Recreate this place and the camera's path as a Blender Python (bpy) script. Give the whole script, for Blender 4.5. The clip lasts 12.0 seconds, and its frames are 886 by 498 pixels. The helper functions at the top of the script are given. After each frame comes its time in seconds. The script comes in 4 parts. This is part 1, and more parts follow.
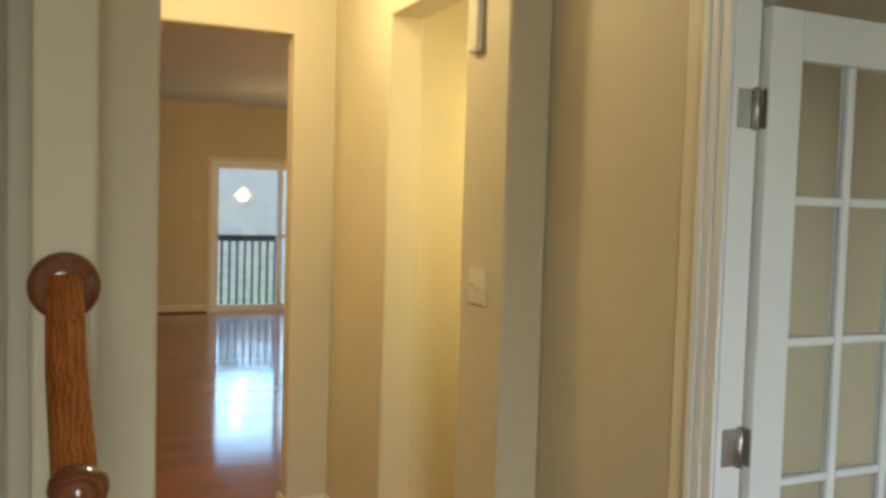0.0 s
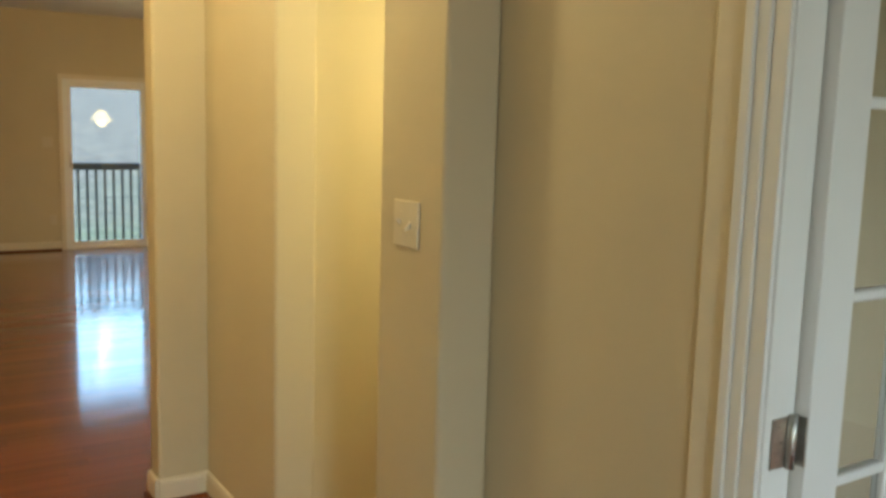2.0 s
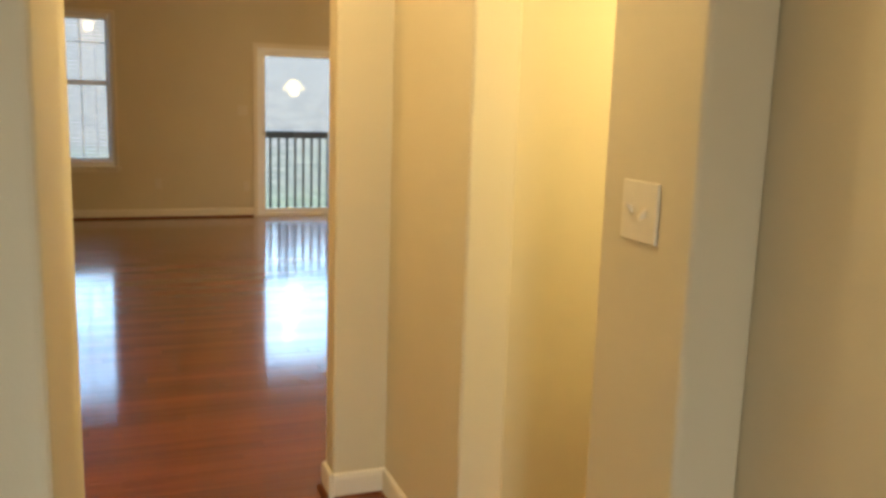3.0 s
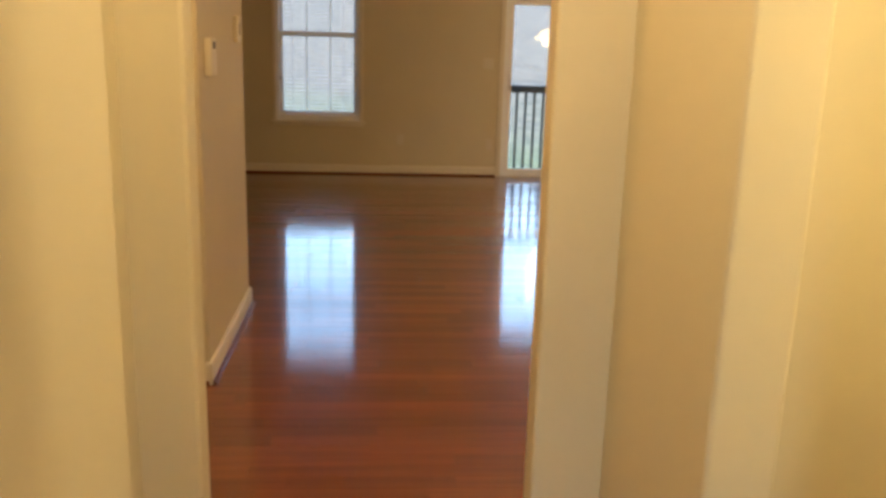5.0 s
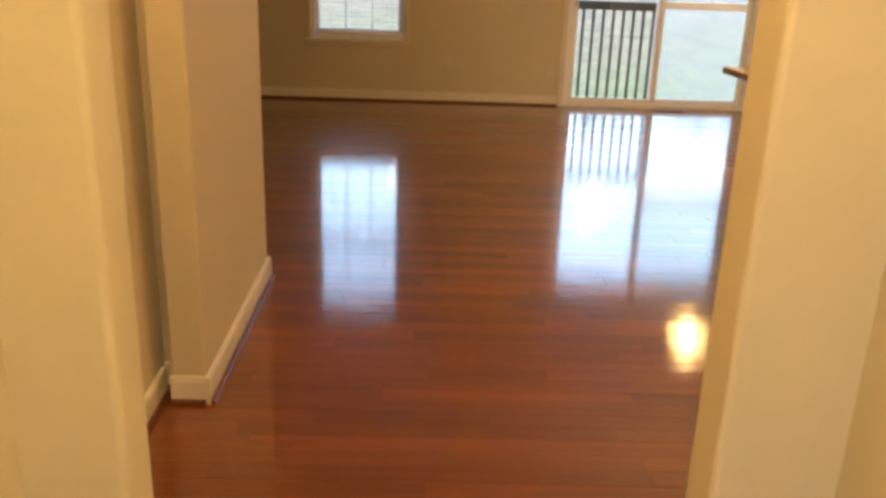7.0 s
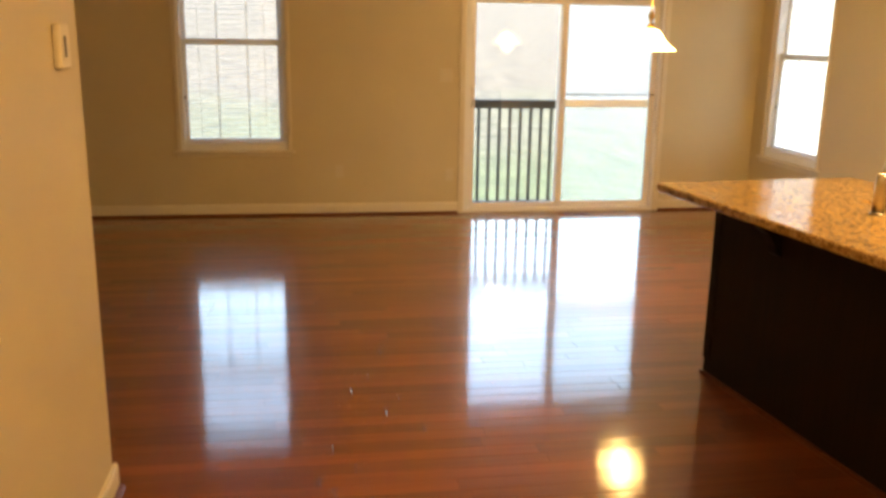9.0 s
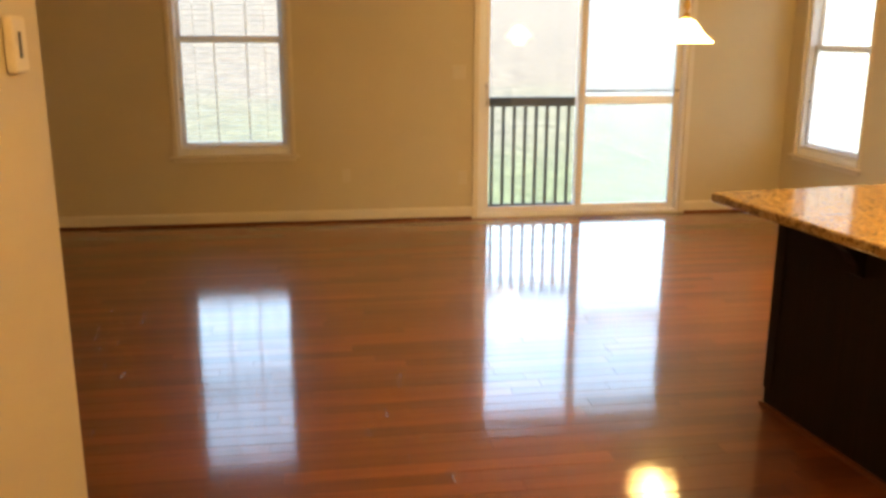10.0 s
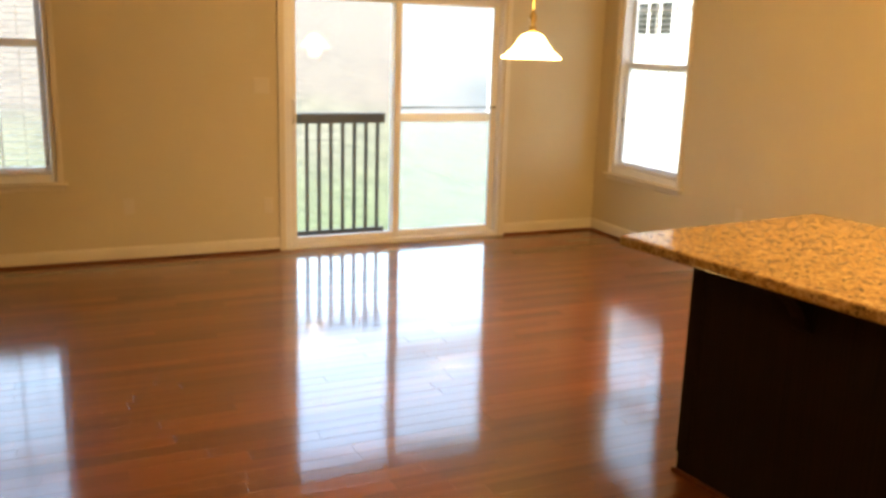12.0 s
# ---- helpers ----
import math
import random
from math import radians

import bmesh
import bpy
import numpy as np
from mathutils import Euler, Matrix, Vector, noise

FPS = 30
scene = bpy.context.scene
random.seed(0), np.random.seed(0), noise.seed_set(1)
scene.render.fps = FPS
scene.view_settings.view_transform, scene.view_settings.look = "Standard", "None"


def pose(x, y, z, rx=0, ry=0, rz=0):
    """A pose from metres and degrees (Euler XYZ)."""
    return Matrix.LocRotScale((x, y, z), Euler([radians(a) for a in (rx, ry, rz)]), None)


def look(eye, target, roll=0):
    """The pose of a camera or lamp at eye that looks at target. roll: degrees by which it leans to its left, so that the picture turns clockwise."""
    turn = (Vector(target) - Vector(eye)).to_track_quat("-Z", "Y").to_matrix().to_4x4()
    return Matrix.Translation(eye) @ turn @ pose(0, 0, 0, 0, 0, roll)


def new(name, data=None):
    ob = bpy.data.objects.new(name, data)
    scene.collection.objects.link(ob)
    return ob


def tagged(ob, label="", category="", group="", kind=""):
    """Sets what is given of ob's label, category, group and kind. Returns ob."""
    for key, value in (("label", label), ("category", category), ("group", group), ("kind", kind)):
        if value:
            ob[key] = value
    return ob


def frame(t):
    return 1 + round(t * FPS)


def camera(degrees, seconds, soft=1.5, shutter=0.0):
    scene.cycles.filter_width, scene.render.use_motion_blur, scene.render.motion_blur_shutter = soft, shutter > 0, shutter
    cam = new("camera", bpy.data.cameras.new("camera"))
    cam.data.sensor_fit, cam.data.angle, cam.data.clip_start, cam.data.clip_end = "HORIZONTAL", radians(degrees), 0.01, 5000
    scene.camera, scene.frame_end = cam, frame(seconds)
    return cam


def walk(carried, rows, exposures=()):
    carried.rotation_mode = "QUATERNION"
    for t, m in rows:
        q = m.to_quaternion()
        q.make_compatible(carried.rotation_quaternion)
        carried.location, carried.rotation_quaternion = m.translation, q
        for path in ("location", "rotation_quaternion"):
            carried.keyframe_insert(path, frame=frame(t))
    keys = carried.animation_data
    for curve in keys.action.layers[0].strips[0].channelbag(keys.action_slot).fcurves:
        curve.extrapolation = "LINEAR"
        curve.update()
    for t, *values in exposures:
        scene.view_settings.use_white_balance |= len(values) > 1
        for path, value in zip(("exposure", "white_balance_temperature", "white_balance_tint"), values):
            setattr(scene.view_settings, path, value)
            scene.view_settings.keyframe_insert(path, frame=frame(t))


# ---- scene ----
cam = camera(54.1, 12.0, soft=3.3)
PATH = [
    (0, (-1.951, -1.583, 1.545), (-1.12, 0.233, 1.436), 1.7),
    (0.5, (-1.927, -1.506, 1.522), (-1.082, 0.296, 1.33), 1.1),
    (1, (-1.863, -1.346, 1.521), (-0.987, 0.442, 1.337), 1.4),
    (1.5, (-1.801, -1.169, 1.515), (-0.879, 0.594, 1.307), 3.1),
    (2, (-1.765, -0.942, 1.502), (-0.69, 0.723, 1.235), 1.6),
    (2.5, (-1.724, -0.756, 1.491), (-0.708, 0.938, 1.177), 0.9),
    (3, (-1.632, -0.517, 1.478), (-0.924, 1.322, 1.135), 1.8),
    (3.5, (-1.568, -0.329, 1.459), (-1.071, 1.575, 1.101), 1.7),
    (3.7, (-1.57, -0.264, 1.458), (-1.165, 1.662, 1.101), 1.2),
    (5.3, (-1.319, 0.381, 1.577), (-1.18, 2.31, 1.07), 1.8),
    (5.5, (-1.373, 0.512, 1.583), (-1.21, 2.434, 1.053), 2.3),
    (6, (-1.364, 0.735, 1.558), (-1.257, 2.62, 0.898), 0.3),
    (6.5, (-1.352, 0.994, 1.539), (-1.306, 2.883, 0.882), 0.5),
    (6.7, (-1.375, 1.097, 1.525), (-1.357, 2.981, 0.857), 1.8),
    (8.3, (-1.384, 1.861, 1.577), (-1.115, 3.758, 1.003), 0.8),
    (8.5, (-1.397, 1.922, 1.589), (-1.131, 3.831, 1.057), 1.2),
    (9, (-1.377, 2.146, 1.6), (-1.083, 4.066, 1.124), 0.9),
    (9.5, (-1.414, 2.401, 1.608), (-1.045, 4.308, 1.131), -0.3),
    (10, (-1.407, 2.646, 1.587), (-1.118, 4.565, 1.102), 0.2),
    (10.5, (-1.382, 2.852, 1.587), (-1.018, 4.768, 1.144), 2.5),
    (11, (-1.465, 3.083, 1.584), (-0.93, 4.962, 1.154), 1.2),
    (11.5, (-1.561, 3.289, 1.59), (-0.95, 5.121, 1.069), 0.9),
    (12, (-1.618, 3.507, 1.586), (-0.809, 5.278, 1.13), 1.7),
]
EXPOSURE = [
    (0.0, 2.95, 5700, -4), (2.0, 2.9, 5650, -6), (2.7, 3.1, 5800, -4), (3.2, 3.3, 6150, 4), (5.4, 3.15, 6000, 6),
    (6.0, 3.2, 6500, 9), (6.7, 3.35, 6700, 9), (8.4, 3.7, 7500, 7), (12.0, 3.78, 7550, 7),
]
walk(cam, [(t, look(eye, target, roll)) for t, eye, target, roll in PATH], EXPOSURE)

# ---------------------------------------------------------------- world and light
world = bpy.data.worlds.new("overcast_sky")
scene.world = world
world.use_nodes = True
wt = world.node_tree
sky = wt.nodes.new("ShaderNodeTexSky")
sky.sky_type = "NISHITA"
sky.sun_disc = False
sky.sun_elevation, sky.sun_rotation = radians(48), radians(200)
sky.dust_density = 3.0
wt.nodes["Background"].inputs[1].default_value = 0.15
haze = wt.nodes.new("ShaderNodeHueSaturation")
haze.inputs["Saturation"].default_value = 1.0
wt.links.new(sky.outputs[0], haze.inputs["Color"])
wt.links.new(haze.outputs[0], wt.nodes["Background"].inputs[0])
SUN = bpy.data.lights.new("sun", "SUN")
SUN.energy, SUN.angle, SUN.color = 0.5, radians(12), (1.0, 0.95, 0.88)
sun = new("sun", SUN)
sun.matrix_world = look((-10, -25, 30), (0, 0, 0))
tagged(sun, kind="structure")

HALL_W, PENDANT_W, KITCHEN_W, FOYER_FILL_W = 3.8, 0.8, 11.0, 3.5
CLOSET_FILL_W = 4.4
WARM = (1.0, 0.71, 0.36)
AMBER = (1.0, 0.60, 0.24)

# ---------------------------------------------------------------- materials


def nodes_of(name, rough=0.5, metal=0.0):
    m = bpy.data.materials.new(name)
    m.use_nodes = True
    n, l = m.node_tree.nodes, m.node_tree.links
    b = n["Principled BSDF"]
    b.inputs["Roughness"].default_value = rough
    b.inputs["Metallic"].default_value = metal
    return m, n, l, b


def coords(n, l, scale=(1, 1, 1)):
    tc = n.new("ShaderNodeTexCoord")
    mp = n.new("ShaderNodeMapping")
    mp.inputs["Scale"].default_value = scale
    l.new(tc.outputs["Object"], mp.inputs["Vector"])
    return mp


def noise_tex(n, l, mp, scale, detail=4.0):
    t = n.new("ShaderNodeTexNoise")
    t.inputs["Scale"].default_value = scale
    t.inputs["Detail"].default_value = detail
    l.new(mp.outputs[0], t.inputs["Vector"])
    return t


def ramp(n, l, src, stops):
    r = n.new("ShaderNodeValToRGB")
    e = r.color_ramp.elements
    e[0].position, e[0].color = stops[0][0], (*stops[0][1], 1)
    e[1].position, e[1].color = stops[-1][0], (*stops[-1][1], 1)
    for p, c in stops[1:-1]:
        x = e.new(p)
        x.color = (*c, 1)
    l.new(src, r.inputs[0])
    return r


def bump(n, l, b, src, strength, dist):
    bp = n.new("ShaderNodeBump")
    bp.inputs["Strength"].default_value = strength
    bp.inputs["Distance"].default_value = dist
    l.new(src, bp.inputs["Height"])
    l.new(bp.outputs[0], b.inputs["Normal"])
    return bp


def paint(name, a, b_col, rough=0.55, grain=0.25):
    m, n, l, b = nodes_of(name, rough)
    mp = coords(n, l)
    big = noise_tex(n, l, mp, 1.7, 5)
    r = ramp(n, l, big.outputs[0], [(0.3, a), (0.7, b_col)])
    l.new(r.outputs[0], b.inputs["Base Color"])
    fine = noise_tex(n, l, mp, 260, 3)
    bump(n, l, b, fine.outputs[0], grain, 0.002)
    return m


def plain(name, col, rough=0.5, metal=0.0, var=0.08, scale=30):
    m, n, l, b = nodes_of(name, rough, metal)
    mp = coords(n, l)
    t = noise_tex(n, l, mp, scale)
    lo = tuple(c * (1 - var) for c in col)
    hi = tuple(min(1, c * (1 + var)) for c in col)
    r = ramp(n, l, t.outputs[0], [(0.3, lo), (0.7, hi)])
    l.new(r.outputs[0], b.inputs["Base Color"])
    bump(n, l, b, t.outputs[0], 0.06, 0.002)
    return m


def wood(name, dark, light, rough, along, stretch=14.0, ring=9.0, random_amount=0.0, coat=0.0, rings=0.35):
    m, n, l, b = nodes_of(name, rough)
    sc = [stretch * 2.2] * 3
    sc[along] = stretch * 0.12
    mp = coords(n, l, tuple(sc))
    if random_amount:
        info = n.new("ShaderNodeObjectInfo")
        geo = n.new("ShaderNodeNewGeometry")
        add = n.new("ShaderNodeMath")
        add.operation = "ADD"
        l.new(info.outputs["Random"], add.inputs[0])
        l.new(geo.outputs["Random Per Island"], add.inputs[1])
        fr = n.new("ShaderNodeMath")
        fr.operation = "FRACT"
        l.new(add.outputs[0], fr.inputs[0])
        comb = n.new("ShaderNodeCombineXYZ")
        mul = n.new("ShaderNodeMath")
        mul.operation = "MULTIPLY"
        mul.inputs[1].default_value = 40
        l.new(fr.outputs[0], mul.inputs[0])
        for k in range(3):
            l.new(mul.outputs[0], comb.inputs[k])
        l.new(comb.outputs[0], mp.inputs["Location"])
    t = noise_tex(n, l, mp, 1.0, 8 if rings > 0.1 else 3)
    w = n.new("ShaderNodeTexWave")
    w.inputs["Scale"].default_value = ring / stretch
    w.inputs["Distortion"].default_value = 9
    w.inputs["Detail"].default_value = 3
    w.bands_direction = "Y" if along != 1 else "X"
    l.new(mp.outputs[0], w.inputs["Vector"])
    mx = n.new("ShaderNodeMix")
    mx.data_type = "FLOAT"
    mx.inputs[0].default_value = rings
    l.new(t.outputs[0], mx.inputs[2])
    l.new(w.outputs["Fac"], mx.inputs[3])
    mid = tuple((p + q) / 2 for p, q in zip(dark, light))
    r = ramp(n, l, mx.outputs[0], [(0.25, dark), (0.5, mid), (0.75, light)])
    out = r.outputs[0]
    if random_amount:
        hs = n.new("ShaderNodeHueSaturation")
        mr = n.new("ShaderNodeMapRange")
        mr.inputs["To Min"].default_value = 1 - random_amount
        mr.inputs["To Max"].default_value = 1 + random_amount
        l.new(fr.outputs[0], mr.inputs["Value"])
        l.new(mr.outputs[0], hs.inputs["Value"])
        l.new(out, hs.inputs["Color"])
        out = hs.outputs[0]
    l.new(out, b.inputs["Base Color"])
    b.inputs["Coat Weight"].default_value = coat
    b.inputs["Coat Roughness"].default_value = 0.07
    b.inputs["Specular IOR Level"].default_value = 0.12
    b.inputs["Coat IOR"].default_value = 1.9
    bump(n, l, b, mx.outputs[0], 0.05, 0.001)
    if coat >= 1.0:
        # fine brush lines of the floor varnish, along the planks
        lines = noise_tex(n, l, coords(n, l, (1.5, 150, 1)), 1.0, 2)
        cb = n.new("ShaderNodeBump")
        cb.inputs["Strength"].default_value = 1.0
        cb.inputs["Distance"].default_value = 0.00022
        l.new(lines.outputs[0], cb.inputs["Height"])
        l.new(cb.outputs[0], b.inputs["Coat Normal"])
    return m


def glass_mat(name, tint=(0.97, 0.99, 0.98), rough=0.0):
    m, n, l, b = nodes_of(name, rough)
    b.inputs["Base Color"].default_value = (*tint, 1)
    b.inputs["Transmission Weight"].default_value = 1.0
    b.inputs["IOR"].default_value = 1.45
    return m


def lamp_mat(name, col, strength):
    m, n, l, b = nodes_of(name, 0.5)
    b.inputs["Base Color"].default_value = (0.9, 0.85, 0.75, 1)
    b.inputs["Emission Color"].default_value = (*col, 1)
    b.inputs["Emission Strength"].default_value = strength
    return m


WALL = paint("beige_wall_paint", (0.555, 0.485, 0.33), (0.585, 0.51, 0.35), 0.6)
CEIL = paint("white_ceiling_paint", (0.74, 0.73, 0.70), (0.78, 0.77, 0.74), 0.8)
TRIM = paint("white_trim_paint", (0.78, 0.78, 0.76), (0.82, 0.82, 0.80), 0.35, 0.05)
# white trim with warm light and backlit shade put into its colour
SHADED_TRIM = paint("warm_shaded_trim_paint", (0.66, 0.60, 0.48), (0.70, 0.64, 0.52), 0.4, 0.05)
VINYL = plain("white_vinyl", (0.80, 0.80, 0.80), 0.35, 0, 0.03)
FLOORWOOD = wood("cherry_floor_wood", (0.155, 0.042, 0.0125), (0.225, 0.063, 0.018), 0.4, 0, 12, 6, 0.22, 1.0, 0.06)
FLOORBED = plain("dark_joint", (0.03, 0.012, 0.006), 0.6)
SHOE = wood("cherry_shoe_wood", (0.09, 0.028, 0.012), (0.17, 0.055, 0.02), 0.3, 0)
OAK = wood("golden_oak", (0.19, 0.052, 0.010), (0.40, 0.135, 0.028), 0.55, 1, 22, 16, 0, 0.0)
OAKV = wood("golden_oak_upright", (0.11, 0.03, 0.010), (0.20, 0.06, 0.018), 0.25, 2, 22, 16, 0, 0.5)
ESPRESSO = wood("espresso_cabinet_wood", (0.010, 0.006, 0.004), (0.018, 0.010, 0.006), 0.6, 2)
STEEL = plain("brushed_nickel", (0.62, 0.58, 0.52), 0.28, 1.0, 0.05, 80)
SATIN = plain("satin_nickel_hinge", (0.50, 0.48, 0.44), 0.35, 1.0, 0.1, 90)
BRASS = plain("aged_brass", (0.55, 0.40, 0.16), 0.3, 1.0, 0.08, 60)
PLATE = plain("ivory_plastic", (0.70, 0.635, 0.49), 0.4, 0, 0.02)
BEIGEPLATE = plain("beige_plastic", (0.60, 0.54, 0.42), 0.4, 0, 0.02)
DARKPLASTIC = plain("dark_display", (0.03, 0.035, 0.03), 0.25)
BLACKMETAL = plain("dark_railing_paint", (0.030, 0.030, 0.028), 0.5)
GLASS = glass_mat("window_glass")
DECKWOOD = wood("grey_deck_wood", (0.16, 0.13, 0.10), (0.30, 0.26, 0.21), 0.8, 0)
SIDING = plain("cream_siding", (0.62, 0.60, 0.54), 0.6, 0, 0.05, 3)
SHINGLE = plain("grey_shingles", (0.09, 0.095, 0.11), 0.9, 0, 0.3, 8)
FENCEWHITE = plain("white_fence_paint", (0.7, 0.7, 0.68), 0.6)
BULB = lamp_mat("warm_bulb", AMBER, 3.0)


def granite():
    m, n, l, b = nodes_of("gold_granite", 0.12)
    mp = coords(n, l)
    t = noise_tex(n, l, mp, 38, 8)
    v = n.new("ShaderNodeTexVoronoi")
    v.inputs["Scale"].default_value = 110
    l.new(mp.outputs[0], v.inputs["Vector"])
    mx = n.new("ShaderNodeMix")
    mx.data_type = "FLOAT"
    mx.inputs[0].default_value = 0.4
    l.new(t.outputs[0], mx.inputs[2])
    l.new(v.outputs["Color"], mx.inputs[3])
    r = ramp(n, l, mx.outputs[0], [(0.25, (0.07, 0.04, 0.02)), (0.43, (0.30, 0.18, 0.07)),
                                   (0.57, (0.42, 0.28, 0.115)), (0.80, (0.56, 0.43, 0.22))])
    l.new(r.outputs[0], b.inputs["Base Color"])
    return m


GRANITE = granite()


def shade_mat():
    m, n, l, b = nodes_of("frosted_glass_shade", 0.4)
    b.inputs["Base Color"].default_value = (0.95, 0.86, 0.66, 1)
    b.inputs["Transmission Weight"].default_value = 0.6
    b.inputs["Emission Color"].default_value = (1.0, 0.72, 0.32, 1)
    b.inputs["Emission Strength"].default_value = 0.8
    return m


SHADE = shade_mat()


def screen_mat():
    m, n, l, b = nodes_of("fine_insect_mesh", 0.7)
    b.inputs["Base Color"].default_value = (0.75, 0.75, 0.72, 1)
    tr = n.new("ShaderNodeBsdfTransparent")
    tl = n.new("ShaderNodeBsdfTranslucent")
    tl.inputs[0].default_value = (0.85, 0.85, 0.82, 1)
    a = n.new("ShaderNodeMixShader")
    a.inputs[0].default_value = 0.15
    l.new(tr.outputs[0], a.inputs[1])
    l.new(tl.outputs[0], a.inputs[2])
    l.new(a.outputs[0], n["Material Output"].inputs[0])
    return m


SCREEN = screen_mat()


def grass_mat():
    m, n, l, b = nodes_of("lawn_and_dry_field", 0.95)
    mp = coords(n, l)
    tc = n.new("ShaderNodeTexCoord")
    sep = n.new("ShaderNodeSeparateXYZ")
    l.new(tc.outputs["Object"], sep.inputs[0])
    big = noise_tex(n, l, mp, 0.09, 6)
    fine = noise_tex(n, l, mp, 1.6, 8)
    green = ramp(n, l, fine.outputs[0], [(0.3, (0.030, 0.055, 0.020)), (0.7, (0.05, 0.085, 0.032))])
    tan = ramp(n, l, fine.outputs[0], [(0.3, (0.045, 0.042, 0.036)), (0.7, (0.085, 0.078, 0.064))])
    mr = n.new("ShaderNodeMapRange")
    mr.inputs["From Min"].default_value = 28
    mr.inputs["From Max"].default_value = 48
    ad = n.new("ShaderNodeMath")
    ad.operation = "MULTIPLY_ADD"
    ad.inputs[1].default_value = 22
    l.new(big.outputs[0], ad.inputs[0])
    l.new(sep.outputs[1], ad.inputs[2])
    l.new(ad.outputs[0], mr.inputs["Value"])
    mx = n.new("ShaderNodeMix")
    mx.data_type = "RGBA"
    l.new(mr.outputs[0], mx.inputs[0])
    l.new(green.outputs[0], mx.inputs[6])
    l.new(tan.outputs[0], mx.inputs[7])
    l.new(mx.outputs[2], b.inputs["Base Color"])
    bump(n, l, b, fine.outputs[0], 0.6, 0.2)
    return m


GRASS = grass_mat()
WOODS = plain("bare_winter_woods", (0.085, 0.075, 0.07), 0.95, 0, 0.5, 0.6)

# ---------------------------------------------------------------- mesh helpers


def mesh_of(name, bm, mat, smooth=False):
    me = bpy.data.meshes.new(name)
    bmesh.ops.recalc_face_normals(bm, faces=bm.faces)
    if smooth:
        for f in bm.faces:
            f.smooth = True
    bm.to_mesh(me)
    bm.free()
    me.materials.append(mat)
    return me


def part(name, bm, mat, parent=None, label="", smooth=False):
    ob = new(name, mesh_of(name, bm, mat, smooth))
    if parent is not None:
        ob.parent = parent
        ob.matrix_parent_inverse = parent.matrix_basis.inverted()
    if label:
        ob["label"] = label
    return ob


def empty(name, x=0, y=0, z=0, label="", category="", group="", kind=""):
    e = new(name)
    e.matrix_basis = Matrix.Translation((x, y, z))
    e.empty_display_size = 0.1
    return tagged(e, label, category, group, kind)


def box(bm, x0, x1, y0, y1, z0, z1, bevel=0.0, seg=2):
    vs = [bm.verts.new((x, y, z)) for x in (x0, x1) for y in (y0, y1) for z in (z0, z1)]
    fs = [bm.faces.new([vs[i] for i in q]) for q in
          ((0, 1, 3, 2), (4, 6, 7, 5), (0, 4, 5, 1), (2, 3, 7, 6), (0, 2, 6, 4), (1, 5, 7, 3))]
    if bevel:
        es = {e for f in fs for e in f.edges}
        bmesh.ops.bevel(bm, geom=list(es), offset=bevel, segments=seg, affect="EDGES", profile=0.5)
    return bm


def boxed(x0, x1, y0, y1, z0, z1, bevel=0.0, seg=2):
    return box(bmesh.new(), x0, x1, y0, y1, z0, z1, bevel, seg)


def lathe(profile, cx=0, cy=0, cz=0, steps=28, axis="z"):
    bm = bmesh.new()
    rings = []
    for r, h in profile:
        ring = []
        for k in range(steps):
            a = 2 * math.pi * k / steps
            u, v = max(r, 0.0004) * math.cos(a), max(r, 0.0004) * math.sin(a)
            p = {"z": (u, v, h), "y": (u, h, v), "x": (h, u, v)}[axis]
            ring.append(bm.verts.new((cx + p[0], cy + p[1], cz + p[2])))
        rings.append(ring)
    for a, b in zip(rings, rings[1:]):
        for k in range(steps):
            bm.faces.new((a[k], a[(k + 1) % steps], b[(k + 1) % steps], b[k]))
    bm.faces.new(rings[0][::-1])
    bm.faces.new(rings[-1])
    return bm


def sweep(points, shape, caps=True):
    """A tube of the closed 2D shape along a line of points."""
    bm = bmesh.new()
    pts = [Vector(p) for p in points]
    rings = []
    for i, p in enumerate(pts):
        d = (pts[min(i + 1, len(pts) - 1)] - pts[max(i - 1, 0)]).normalized()
        side = d.cross(Vector((0, 0, 1)))
        if side.length < 1e-4:
            side = Vector((1, 0, 0))
        side.normalize()
        up = side.cross(d).normalized()
        rings.append([bm.verts.new(p + side * u + up * v) for u, v in shape])
    k = len(shape)
    for a, b in zip(rings, rings[1:]):
        for j in range(k):
            bm.faces.new((a[j], a[(j + 1) % k], b[(j + 1) % k], b[j]))
    if caps:
        bm.faces.new(rings[0][::-1])
        bm.faces.new(rings[-1])
    return bm


def circle(r, n=12):
    return [(r * math.cos(2 * math.pi * k / n), r * math.sin(2 * math.pi * k / n)) for k in range(n)]


